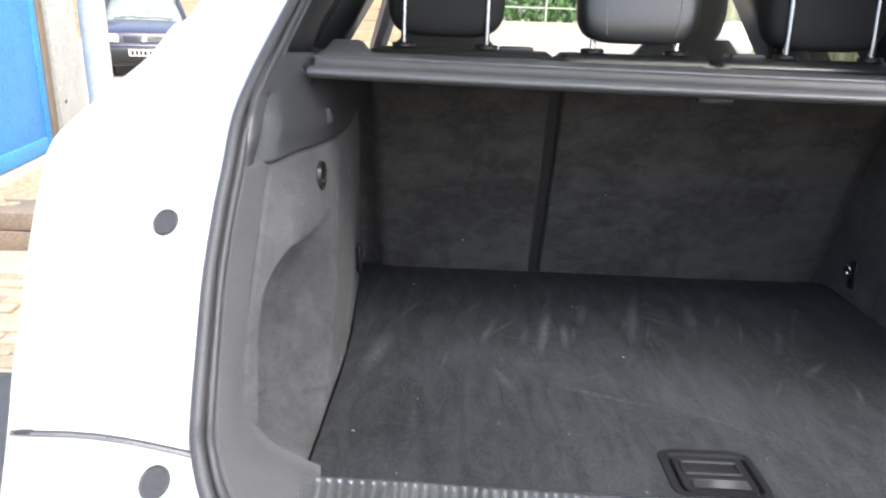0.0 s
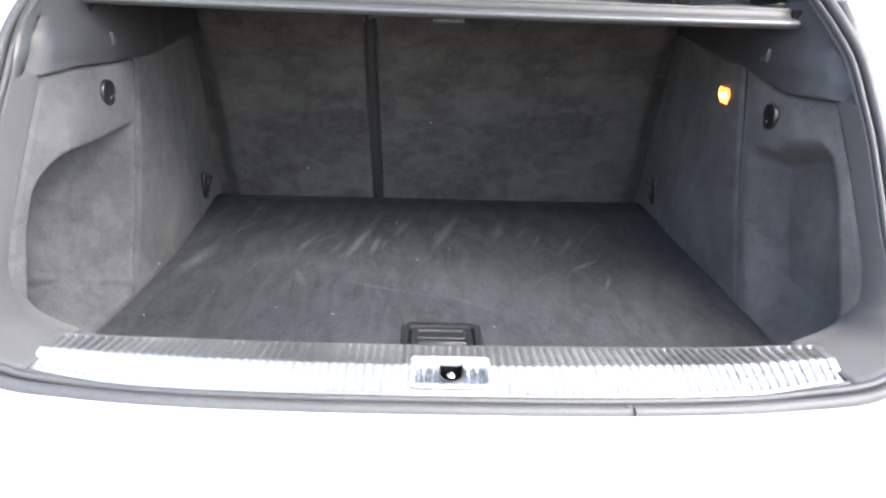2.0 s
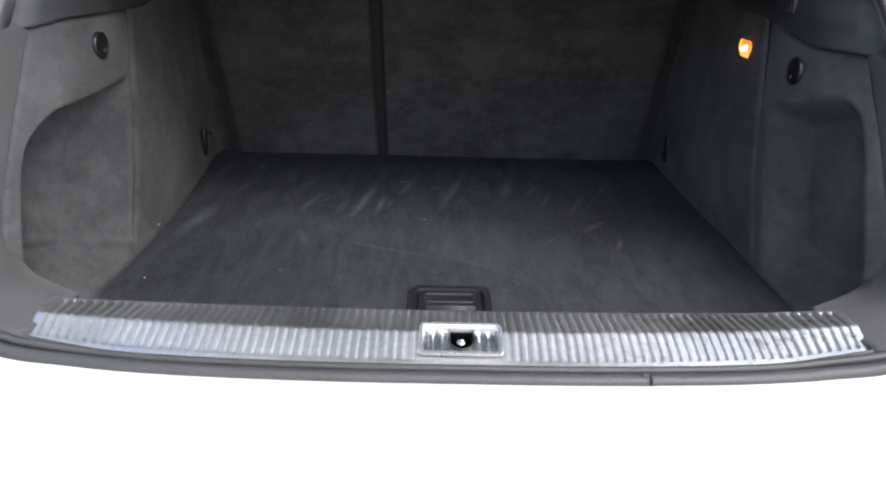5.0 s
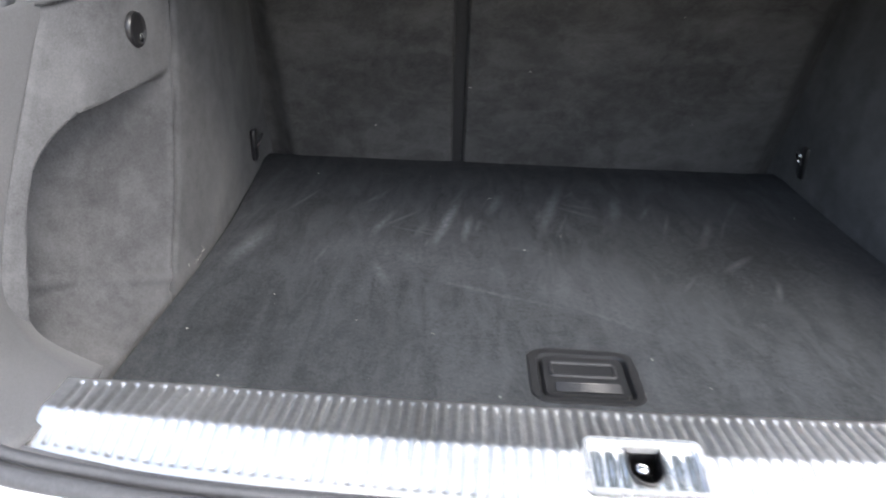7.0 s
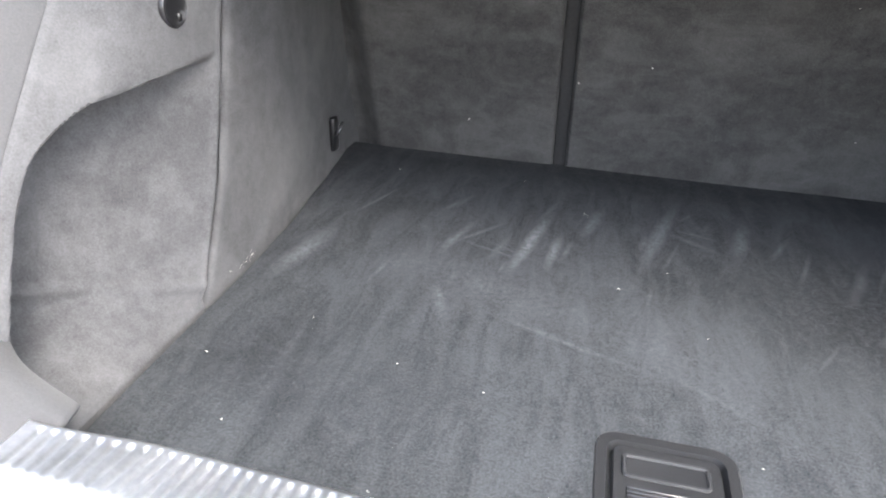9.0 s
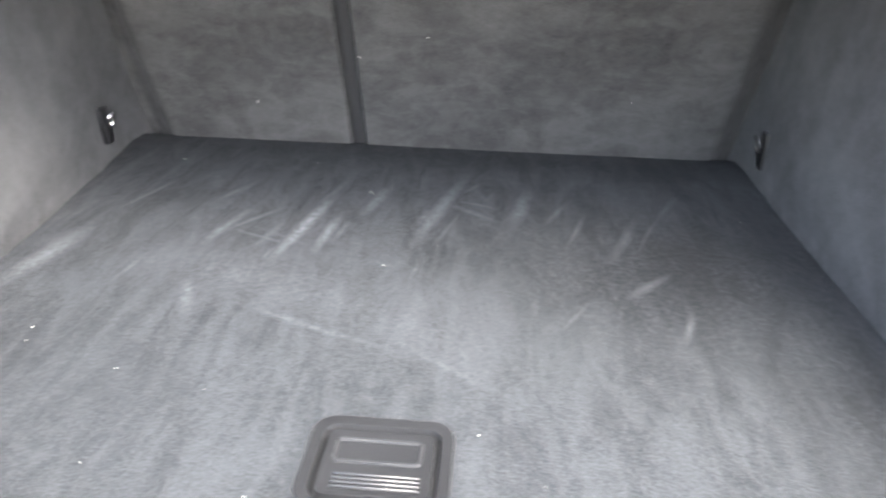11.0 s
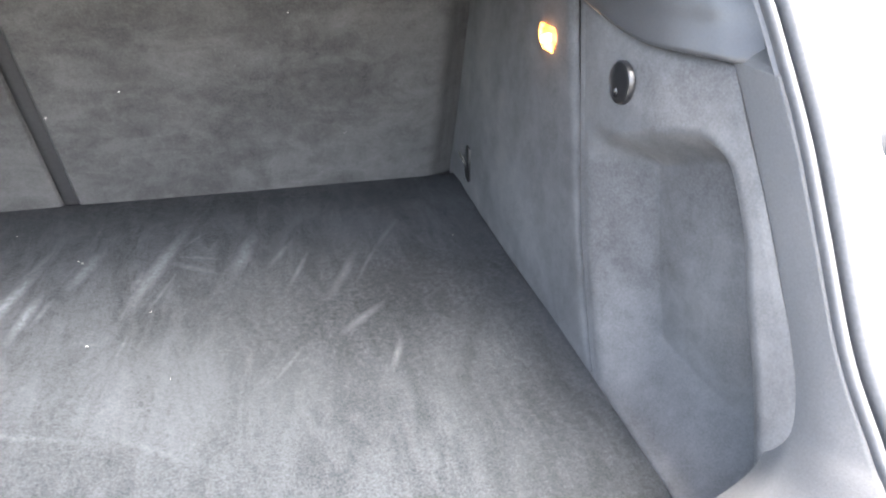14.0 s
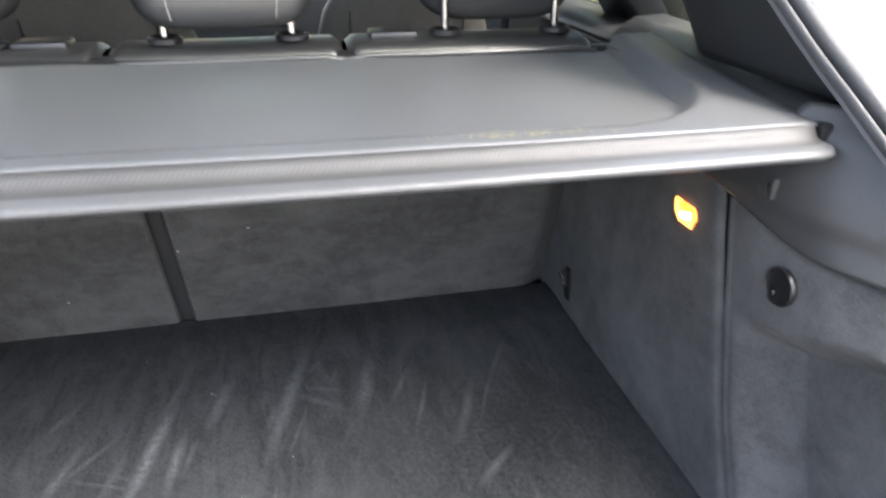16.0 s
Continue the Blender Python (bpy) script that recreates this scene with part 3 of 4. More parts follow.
rim_line = [row[0] for row in strip_rows([(-.0188, -.0035)])]
for s in (-1, 1):
    lining = thing("side_lining", "dark grey felt boot side lining with a moulded storage pocket", "car trim", (CX + s * .51, .6, FLOOR), "boot side linings")
    back = Matrix.Translation(-lining.location)

    def under(name, bm, mat_, label="", owner=lining, **k):
        bm.transform(back)
        return part(name, bm, mat_, owner, label, **k)

    # pocket panel
    rows = []
    for k in range(161):
        z = .655 + (TOPS - .655) * k / 160
        y0, row = panel_y(z), []
        for j in range(181):
            y = y0 + (seam_y(z) - y0) * j / 180
            zz = .655 + (top_z(s, y) - .655) * k / 160
            x = half_width(y - front_y(z)) + pocket(s, y, zz)
            fold = .002 * (1 - ease(0, .006, y - y0)) + .0035 * (1 - ease(0, .005, seam_y(z) - y)) - .0014 * math.exp(-((seam_y(z) - y - .008) / .004) ** 2) + .004 * (1 - ease(0, .006, TOPS - z))
            x += fold + .0012 * noise.noise(Vector((y * 14, z * 14, s * 3)))
            if s < 0:
                x -= .0042 * math.exp(-((zz - .765 + .43 * (y - .34)) / .007) ** 2) * ease(.30, .34, y) * ease(.56, .50, y)
            x += (min(x, floor_half(s, y) + .001) - x) * ease(.677, .669, zz)
            row.append(Vector((CX + s * x, y, zz)))
        rows.append(row)
    under("pocket_panel", sheet(rows), M_CARPET, solid=.004, offset=0)
    # rear panel over the wheel arch
    wide = [(.6, .508), (.73, .5085), (.79, .513), (.85, .523), (1.0, .546), (1.06, .550), (1.26, .556)] if s < 0 else [(.6, .507), (.8, .504), (1.0, .506), (1.06, .510), (1.26, .516)]
    rows = []
    for k in range(98):
        z = .655 + (1.14 - .655) * k / 97
        row = []
        for j in range(61):
            y1 = seam_y(z) + (.0060 if s < 0 else .0008)
            y = y1 + (1.25 - y1) * j / 60
            x = lerp_list(wide, y) + .0035 * (1 - ease(0, .005, y - y1)) + .002 * noise.noise(Vector((y * 7, z * 7, s))) - .0016 * math.exp(-((y - y1 - .008) / .004) ** 2)
            x += (floor_half(s, y) + .003 - x) * ease(.75, .67, z) * ease(.66, .72, y)
            if s < 0:
                x -= .010 * ease(.72, 1.0, z) * ease(.70, 1.04, y)
                spot = math.exp(-((y - .664) / .022) ** 2 - ((z - .698) / .020) ** 2)
                x -= spot * (.003 + .007 * abs(noise.noise(Vector((y * 60 + z * 40, z * 90, 3)))))
            row.append(Vector((CX + s * x, y, z)))
        rows.append(row)
    under("arch_panel", sheet(rows), M_CARPET, solid=.004, offset=0)
    seam = sheet([[Vector((CX + s * .519, seam_y(z) + o, z)) for o in (-.012, .016)] for z in (.655, .70, .75, .80, .86, .913, .96, 1.0, 1.04)])
    under("seam_backing", seam, M_BLACK)
    # felted rim between the pocket panel and the weatherstrip
    ztop = 1.030 if s < 0 else 1.019
    p_in = [(.554, .432 + .8 * (ztop - 1.019), ztop), (.5555, .405, .985), (.5545, .358, .925), (.5525, .318, .87), (.550, .287, .82), (.541, .265, .78), (.515, .247, .750), (.456, .236, .727)]
    a = curve_through(mirror([(q[0] + .003, q[1] + .006, q[2]) for q in p_in], s), 8)
    along = [11.05 if s < 0 else 10.88, 10.15, 9.13, 8.28, 7.4, 6.35, 5.0, 3.80 if s < 0 else 3.78]
    c = []
    for i in range(len(a)):
        k = lerp_list(list(enumerate(along)), i / 8)
        j = (19 + s * k) * 10
        c.append(rim_line[int(j)].lerp(rim_line[int(j) + 1], j % 1))
    rows = []
    for i, (u, v) in enumerate(zip(a, c)):
        row = []
        for k in range(13):
            q = k / 12
            bulge = (.0008 + .0032 * ease(20, 38, i)) * math.sin(math.pi * q)
            row.append(u.lerp(v, q) + Vector((-s * bulge, -.2 * bulge, bulge * ease(30, 56, i))))
        row.insert(0, row[0] + Vector((s * .005, .024, 0)))
        rows.append(row)
    rows.insert(0, [q + Vector((s * .016, .012, .016)) for q in rows[0]])
    under("rim_trim", sheet(rows), M_TRIM_SOFT, solid=.004, offset=0)
    # grained plastic pillar trim above the felt
    rows = []
    for k in range(31):
        row = []
        for j in range(71):
            f = j / 70
            zb = top_z(s, .39 + .66 * f) + .002 + .08 * max(0, f - .45)
            z = zb + (1.152 - .034 * ease(.12, .22, f) - zb) * k / 30
            y0 = front_y(z) + .009
            y = y0 + (1.05 - y0) * f
            h = half_width((y - y0) * 1.15 + .005)
            d, lim = y - y0, .050 - .022 * ease(1.045, 1.12, z)
            slot = ease(.017, .022, d) * (1 - ease(lim - .012, lim, d)) * ease(1.122, 1.108, z) * (1 - .75 * max(0, d - .02) / .03)
            x = h + (min(h, lerp_list(wide, y) - .0015) - h) * ease(.53, .67, y) - .003 * ease(1.04, 1.06, z) + .013 * slot
            row.append(Vector((CX + s * x, y, z)))
        rows.append(row)
    under("pillar_trim", sheet(rows), M_TRIM, "grained grey plastic pillar trim", solid=.004, offset=0)
    # upper pillar cover
    foot, head = [(.556, .532, 1.150), (.566, .58, 1.150), (.572, .70, 1.147), (.60, .86, 1.140), (.66, .95, 1.133)], [(.488, .80, 1.37), (.485, .86, 1.37), (.49, .95, 1.37), (.51, 1.06, 1.37), (.59, 1.13, 1.36)]
    roofend = [(.40, .92, 1.54), (.40, .96, 1.54), (.42, 1.02, 1.54), (.46, 1.1, 1.54), (.56, 1.16, 1.53)]
    mids = [tuple(u * .62 + v * .38 for u, v in zip(q, r)) for q, r in zip(foot, head)]
    mids = [(q[0] + .012, q[1] - .012, q[2]) for q in mids]
    rows = [curve_through(mirror(line, s), 6) for line in (foot, mids, head, roofend)]
    under("upper_pillar", sheet([list(r) for r in zip(*[curve_through(col, 5) for col in zip(*rows)])]), M_PILLAR, "charcoal plastic upper pillar cover", solid=.006, offset=0)
    side_top = [[Vector((CX + s * h, y + dy, z)) for h, z, dy in ((.534 + (y - .56) * .10, 1.120, 0), (.552 + (y - .56) * .10, 1.137, 0), (.60 + (y - .5) * .1, 1.143, .06), (.70 + (y - .5) * .1, 1.135, .14))] for y in (.56, .7, .85, 1.0, 1.12)]
    under("side_shelf", sheet(side_top), M_TRIM, solid=.004)
    # round cap, bag-hook ribs, cover guide
    cy, cz = (.5385, .993) if s < 0 else (.5345, .981)
    xw = half_width(cy - front_y(cz))
    cap = under("round_cap", disc((CX + s * (xw - .0042), cy, cz), (-s, -.02, 0), .0198, .004, .0008, .12), M_CAP, "glossy black round recessed cap")
    knob = bmesh.new()
    bmesh.ops.create_uvsphere(knob, u_segments=14, v_segments=8, radius=1, matrix=Matrix.LocRotScale((CX + s * (xw - .0040), cy + .006, cz - .010), None, (.003, .0035, .005)))
    knob.transform(back)
    part("knob", knob, M_GLOSS, cap)
    for k in range(4):
        yy = .566 + .009 * k
        under("hook_rib", block(*sorted((CX + s * (lerp_list(wide, yy) - .0032), CX + s * (lerp_list(wide, yy) + .004))), yy, yy + .0012, 1.060, 1.080 - .006 * k, .0006), M_TRIM)
    under("cover_guide", block(*sorted((CX + s * .524, CX + s * .537)), .546, .560, 1.104, 1.138, .003), M_DARK)
    # lashing eye
    ex, ey = (CX - .532, .975) if s < 0 else (CX + .504, 1.0)
    eye = under("lashing_eye", block(ex - .004, ex + .006, ey - .011, ey + .011, .698, .758, .004), M_BLACK, "black lashing eye with a chrome ring")
    ring = [(ex - s * (.010 + .006 * math.sin(a)), ey + .011 * math.cos(a), .737 + .013 * math.sin(a)) for a in [2 * math.pi * k / 16 for k in range(16)]]
    bm = tube(ring, .0018, 6, closed=True)
    bm.transform(back)
    part("ring", bm, M_CHROME, eye)
    if s > 0:
        house = under("lamp", block(CX + .5030, CX + .513, .668, .714, .980, 1.004, .003), M_BLACK, "small boot lamp, lit amber")
        rows = []
        for k in range(9):
            z = .978 + .027 * k / 8
            pinch = .62 + .38 * ease(0, .6, k / 8) - .18 * ease(.8, 1, k / 8)
            rows.append([Vector((CX + .5020 - .006 * (math.sin(math.pi * j / 8) * math.sin(math.pi * k / 8)) ** .5, .692 + .024 * pinch * (2 * j / 8 - 1) + .004 * (k / 8), z)) for j in range(9)])
        bm = sheet(rows)
        bm.transform(back)
        part("lens", bm, M_LAMP, house, "glowing amber lens")
        bm = tube([(CX + .4975, .678, .995), (CX + .4972, .692, .991)], .0042, 10)
        bm.transform(back)
        part("bulb", bm, M_BULB, house)


# ---- boot floor board ----
floor_ob = thing("boot_floor", "dark grey carpeted boot floor board with pale brush marks", "boot floor", (CX, .68, FLOOR))
back = Matrix.Translation(-floor_ob.location)
HX0, HX1, HY0, HY1 = -.061, .060, .320, .418
ys = [.236 + .007 * i for i in range(127)]
us = [-1 + 2 * i / 150 for i in range(151)]
rows = []
for y in ys:
    row = []
    for u in us:
        hw = floor_half(-1 if u < 0 else 1, y) + .005 - (.0060 * ease(.88, .72, y) if u < 0 else 0) + .010 * ease(.92, 1.02, y)
        edge = max(0, abs(u) - .988) / .012
        tail = ease(1.06, 1.12, y)
        z = FLOOR - .008 * edge ** 2 - .004 * tail + .0012 * noise.noise(Vector((u * 3, y * 6, 0)))
        row.append(Vector((CX + u * hw, y, z)))
    rows.append(row)


def outside_handle(i, j):
    q = rows[i][j]
    return not (HX0 + .006 < q.x < HX1 - .010 and HY0 + .006 < q.y < HY1 - .012)


bm = sheet(rows, keep=outside_handle)
bm.transform(back)
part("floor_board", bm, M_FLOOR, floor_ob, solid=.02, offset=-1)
bm = block(CX - .53, CX + .53, .232, 1.13, .60, .640, .003)
bm.transform(back)
part("under_tray", bm, M_DARK, floor_ob)
loops = [rounded_rect(HX0, HX1, HY0, HY1, .020, FLOOR + .0002), rounded_rect(HX0 + .001, HX1 - .001, HY0 + .001, HY1 - .001, .019, FLOOR + .0022),
         rounded_rect(HX0 + .010, HX1 - .010, HY0 + .007, HY1 - .010, .013, FLOOR + .0018), rounded_rect(HX0 + .013, HX1 - .013, HY0 + .010, HY1 - .013, .011, FLOOR - .005)]
bm = rings(loops)
bm.transform(back)
handle = part("floor_handle", bm, M_HANDLE, floor_ob, "black plastic flush lifting handle")
loops = [rounded_rect(HX0 + .015, HX1 - .015, HY0 + .012, HY1 - .015, .009, FLOOR - .004), rounded_rect(HX0 + .016, HX1 - .016, HY0 + .013, HY1 - .016, .008, FLOOR + .0012),
         rounded_rect(HX0 + .019, HX1 - .019, HY0 + .015, HY1 - .019, .007, FLOOR + .0015), rounded_rect(HX0 + .023, HX1 - .023, HY0 + .017, HY1 - .022, .005, FLOOR + .0002)]
bm = rings(loops)
bm.transform(back)
part("flap", bm, M_HANDLE, handle)
line = rounded_rect(-.036, .034, .367, .391, .004, FLOOR + .0012)
bm = tube(line, .0019, 6, closed=True)
bm.transform(back)
part("raised_frame", bm, M_RIDGE, handle)
for k in range(4):
    bm = block(-.034, .036, .3395 + .0042 * k, .3418 + .0042 * k, FLOOR, FLOOR + .0030, .0009, 1)
    bm.transform(back)
    part("grip_rib", bm, M_RIDGE, handle)

# ---- aluminium loading sill ----
RIB = 0.01035
LX0, LX1, LY0, LY1 = -.034, .049, .139, .180       # lock recess


def sill_point(u, v, lower=0.0):
    """u across the car in metres, v from the boot floor (0) to the weatherstrip (1)."""
    bow, rise = (u / .46) ** 2, ease(.36, .462, abs(u))
    y = (.231 + .012 * bow - .016 * rise) * (1 - v) + (.1165 + .022 * bow) * v
    back_slope, front_slope = .7338 + .0150 * v, .7416 - .0352 * (v - .52)
    z = -math.log(math.exp(-1500 * (back_slope - .73)) + math.exp(-1500 * (front_slope - .73))) / 1500 + .73 + .006 * bow * v
    if .03 < v < .92 and not (LX0 - .009 < CX + u < LX1 + .009 and LY0 - .035 < y < LY1 + .008):
        c = abs((u / RIB) % 1 - .5) * 2
        z -= .0019 * ease(.42, .72, 1 - c) * ease(.03, .07, v) * (1 - ease(.86, .895, v)) * (1 - .35 * math.exp(-((v - .52) / .05) ** 2)) * ease(.460, .449, abs(u))
    z += rise * (.010 - .001 * v - .014 * v * (1 - v) + (.003 if u > 0 else 0))
    flare = (.013 - .0115 * v if u > 0 else .0115 * v - .007) * rise
    return Vector((CX + u + flare, y, z - lower))


sill = tagged(new("loading_sill"), "ribbed brushed aluminium loading sill, scuffed, with the lock recess", "sill")
cols = [-.464 + RIB / 9 * i for i in range(int(.926 / (RIB / 9)) + 1)]
vs = [0, .02, .035, .05, .07] + [.1 + .04 * i for i in range(9)] + [.44, .45, .46, .47, .48, .495, .51, .525, .54, .555, .565, .575, .585, .595] + [.62 + .045 * i for i in range(5)] + [.83, .855, .87, .88, .89, .90, .92, .955, 1.0]
rows = []
for v in vs:
    row = [sill_point(u, v) for u in cols]
    for side, end in ((-1, 0), (1, len(row) - 1)):
        q = row[end]
        edge = [q + Vector((side * .0015, 0, -.0012)), q + Vector((side * .002, 0, -.012))]
        row = edge[::-1] + row if side < 0 else row + edge
    rows.append(row)


def outside_lock(i, j):
    q = (rows[i][j] + rows[i + 1][j + 1]) / 2
    return not (LX0 < q.x < LX1 and LY0 < q.y < LY1)


part("tread_plate", sheet(rows, keep=outside_lock), M_ALU, sill, solid=.0008, offset=-1)
inner_wall = sheet([[sill_point(u, 0) + Vector((0, dy, dz)) for u in cols[::30] + [cols[-1]]] for dy, dz in ((0, 0), (.003, -.004), (.004, -.03), (.004, -.11))])
part("inner_edge", inner_wall, M_TRIM_SOFT, sill)
part("outer_edge", sheet([[sill_point(u, 1) + Vector((0, dy, dz)) for u in cols[::30] + [cols[-1]]] for dy, dz in ((0, 0), (-.002, -.004), (-.003, -.05))]), M_BLACK, sill)


def tilt(q):
    """Lays level outlines on the slope of the sill."""
    return Vector((q.x, q.y, q.z - .20 * (.178 - q.y)))


Z0 = .7420
loops = [[tilt(q) for q in rounded_rect(LX0 - .006 + g, LX1 + .006 - g, LY0 - .005 + g, LY1 + .005 - g, max(.003, .008 - g), Z0 + h)] for g, h in ((0, 0), (.0008, .0028), (.0045, .003), (.0062, -.001), (.007, -.006))]
part("lock_frame", rings(loops, False), M_FRAME, sill, "bright frame round the lock recess")
SX, SW = .0085, .0135
rows2 = []
for i in range(25):
    y = LY0 - .002 + (LY1 - LY0 + .004) * i / 24
    row = []
    for j in range(97):
        x = LX0 - .002 + (LX1 - LX0 + .004) * j / 96
        c = abs((x / RIB) % 1 - .5) * 2
        row.append(tilt(Vector((x, y, Z0 - .0045 + .0016 * ease(.3, .7, 1 - c) * (1 - abs(i - 12) / 13)))))
    rows2.append(row)


def outside_slot(i, j):
    q = (rows2[i][j] + rows2[i + 1][j + 1]) / 2
    return not (abs(q.x - SX) < SW and (q.y > .1605 or (q.x - SX) ** 2 + (q.y - .1605) ** 2 < SW ** 2))


lock = part("lock_plate", sheet(rows2, keep=outside_slot), M_LOCK, sill)
u_line = [Vector((SX - SW, LY1 + .001, 0)), Vector((SX - SW, .1605, 0))] + [Vector((SX + SW * math.cos(a), .1605 + SW * math.sin(a), 0)) for a in [math.pi + math.pi * k / 10 for k in range(1, 10)]] + [Vector((SX + SW, .1605, 0)), Vector((SX + SW, LY1 + .001, 0))]
walls = [[tilt(q + Vector((0, 0, Z0 + h))) for q in u_line] for h in (-.0015, -.004, -.03)]
part("lock_well", sheet(walls, closed_u=True), M_BLACK, lock, solid=.0015)
part("well_bottom", block(SX - SW, SX + SW, .139, LY1, Z0 - .04, Z0 - .03, 0), M_DARK, lock)
part("striker", rings([[Vector((SX + r * math.cos(2 * math.pi * k / 14), .166 + r * math.sin(2 * math.pi * k / 14) + .15 * (z - .70), z)) for k in range(14)] for r, z in ((.0034, .700), (.0034, .722), (.0036, .7235), (.0062, .7245), (.0062, .7285), (.0045, .7302), (.001, .7308))]), M_CHROME, lock, "steel lock striker pin")

# ---- rear seats ----
LEAN = 0.40


def seat_plane(x, z, off=0.0):
    return Vector((x, 1.114 - LEAN * (z - FLOOR) + off, z))


def rear_seat(x0, x1, label, tops):
    seat = thing("rear_seat", label, "car seat", ((x0 + x1) / 2, 1.15, FLOOR), "rear seats")
    inv = Matrix.Translation(-seat.location)
    nx, nz = max(20, int((x1 - x0) / .004)), 50
    rows = []
    for k in range(nz + 1):
        z = .650 + (1.135 - .650) * k / nz
        row = []
        for j in range(nx + 1):
            f = j / nx
            x = x0 + (x1 - x0) * f
            e = min(f, 1 - f) * (x1 - x0)
            soft = (.024, .040) if abs((x0, x1)[f > .5]) > .4 else (.005, .006)
            round_in = soft[0] * (1 - ease(0, soft[1], e)) ** 2 + .012 * (1 - ease(0, .02, 1.135 - z)) ** 2
            row.append(seat_plane(x, z, round_in + .0022 * noise.noise(Vector((x * 6, z * 6, 2)))))
        flank = [(.006, .008), (.014, .013), (.024, .014), (.036, .010), (.060, .0)]
        if x0 < -.4:
            row = [row[0] + Vector((-d, e, 0)) for d, e in flank[::-1]] + row
        else:
            row += [row[-1] + Vector((d, e, 0)) for d, e in flank]
        rows.append(row)
    bm = sheet(rows)
    bm.transform(inv)
    part("back_panel", bm, M_SEATBACK, seat, "grey felt on the seat back", solid=.006, offset=0)
    for c0, c1 in tops:
        rows = []
        n_x = 60
        for j in range(n_x + 1):
            f = j / n_x
            x = c0 + (c1 - c0) * f
            e = ease(0, .012 / (c1 - c0), min(f, 1 - f))
            prof = [(.940, 1.10), (.941, 1.130), (.948, 1.146), (.970, 1.154), (1.01, 1.156), (1.05, 1.148), (1.075, 1.13), (1.09, 1.08), (1.16, .85), (1.20, .70)]
            rows.append([Vector((x, 1.02 + (q.x - 1.02) * (.93 + .07 * e), q.y - .008 * (1 - e))) for q in curve_through([(a, c, 0) for a, c in prof], 3)])
        bm = sheet(rows)
        bm.transform(inv)
        part("cushion", bm, M_LEATHER, seat, "black leather backrest cushion")
        piping = [Vector((c0 + (c1 - c0) * k / 12, .9395, 1.139 - .004 * (k in (0, 12)))) for k in range(13)]
        bm = tube(piping, .004, 6)
        bm.transform(inv)
        part("piping", bm, M_LEATHER, seat)
    return seat, inv


def headrest(seat, inv, cx, raised, low, mat_pad):
    """Pad that hangs in front of its two posts."""
    rows = []
    w, hgt = .112, .10
    zc = 1.166 + low + hgt
    for k in range(25):
        a = -math.pi / 2 + math.pi * k / 24
        ring = []
        ca = max(.03, math.cos(a) ** .42)
        for j in range(32):
            t = 2 * math.pi * j / 32
            cu, su = math.cos(t), math.sin(t)
            sx = math.copysign(abs(cu) ** .45, cu) * w * ca * (1 - .10 * math.sin(a))
            sy = math.copysign(abs(su) ** .6, su) * .052 * ca
            ring.append(Vector((cx + sx, (1.045 if raised else 1.0) + sy + .02 * math.sin(a), zc + hgt * math.copysign(abs(math.sin(a)) ** .75, math.sin(a)))))
        rows.append(ring)
    bm = rings(rows)
    bm.transform(inv)
    pad = part("headrest", bm, mat_pad, seat, "black headrest on chrome posts")
    for sx in (-.079, .079):
        top = 1.168 + (.26 if raised else low + .04)
        bm = tube([(cx + sx, .985, 1.150), (cx + sx, .987, 1.2), (cx + sx, .990 + (.02 if raised else 0), top)], .0055, 10)
        bm.transform(inv)
        part("post", bm, M_CHROME if not raised else M_STEEL, pad, "metal post")
        bm = disc((cx + sx, .985, 1.1625), (0, 0, 1), .022, .006, .002, .35, 20)
        bm.transform(inv)
        part("post_sleeve", bm, M_BLACK, pad)
        if not raised:
            pts = []
            for k in range(15):
                a = -.95 + 1.9 * k / 14
                ca = math.cos(a) ** .42
                reach = .070 + .010 * math.sin(a)
                cu = (reach / (w * ca * (1 - .10 * math.sin(a)))) ** (1 / .45)
                depth = (1 - cu * cu) ** .3 * .052 * ca
                pts.append((cx + math.copysign(reach, sx), 1.0 - depth + .02 * math.sin(a) - .0006, zc + hgt * math.copysign(abs(math.sin(a)) ** .75, math.sin(a))))
            bm = tube(pts, .0009, 5)
            bm.transform(inv)
            part("stitching", bm, M_THREAD, pad)
    return pad


M_STEEL = surface("dark chromed steel", (.28, .28, .29), (.4, .4, .41), rough=.2, metal=1.0, bumps=0.0)
seat, inv = rear_seat(-.523, -.1690, "narrow rear seat backrest, grey felt rear, black leather front", [(-.515, -.166)])
headrest(seat, inv, -.371, True, .010, M_CLOTH)
seat, inv = rear_seat(-.1425, .484, "wide rear seat backrest, grey felt rear, black leather front", [(-.158, .130), (.136, .476)])
headrest(seat, inv, -.012, False, .008, M_LEATHER)
headrest(seat, inv, .351, True, .005, M_CLOTH)
gap = [[seat_plane(x, z, o) for x, o in ((-.184, .014), (-.170, .011), (-.160, .009), (-.146, .009), (-.138, .011), (-.124, .014))] for z in (.655, .8, .95, 1.12)]
bm = sheet(gap)
bm.transform(inv)
part("seat_gap", bm, M_GAP, seat, "dark plastic strip between the seat backs")
for cx in (-.235, .2):
    bm = block(cx - .032, cx + .032, .972, 1.02, 1.150, 1.163, .004)
    bm.transform(inv)
    part("release_catch", bm, M_BLACK, seat, "black seat release catch")


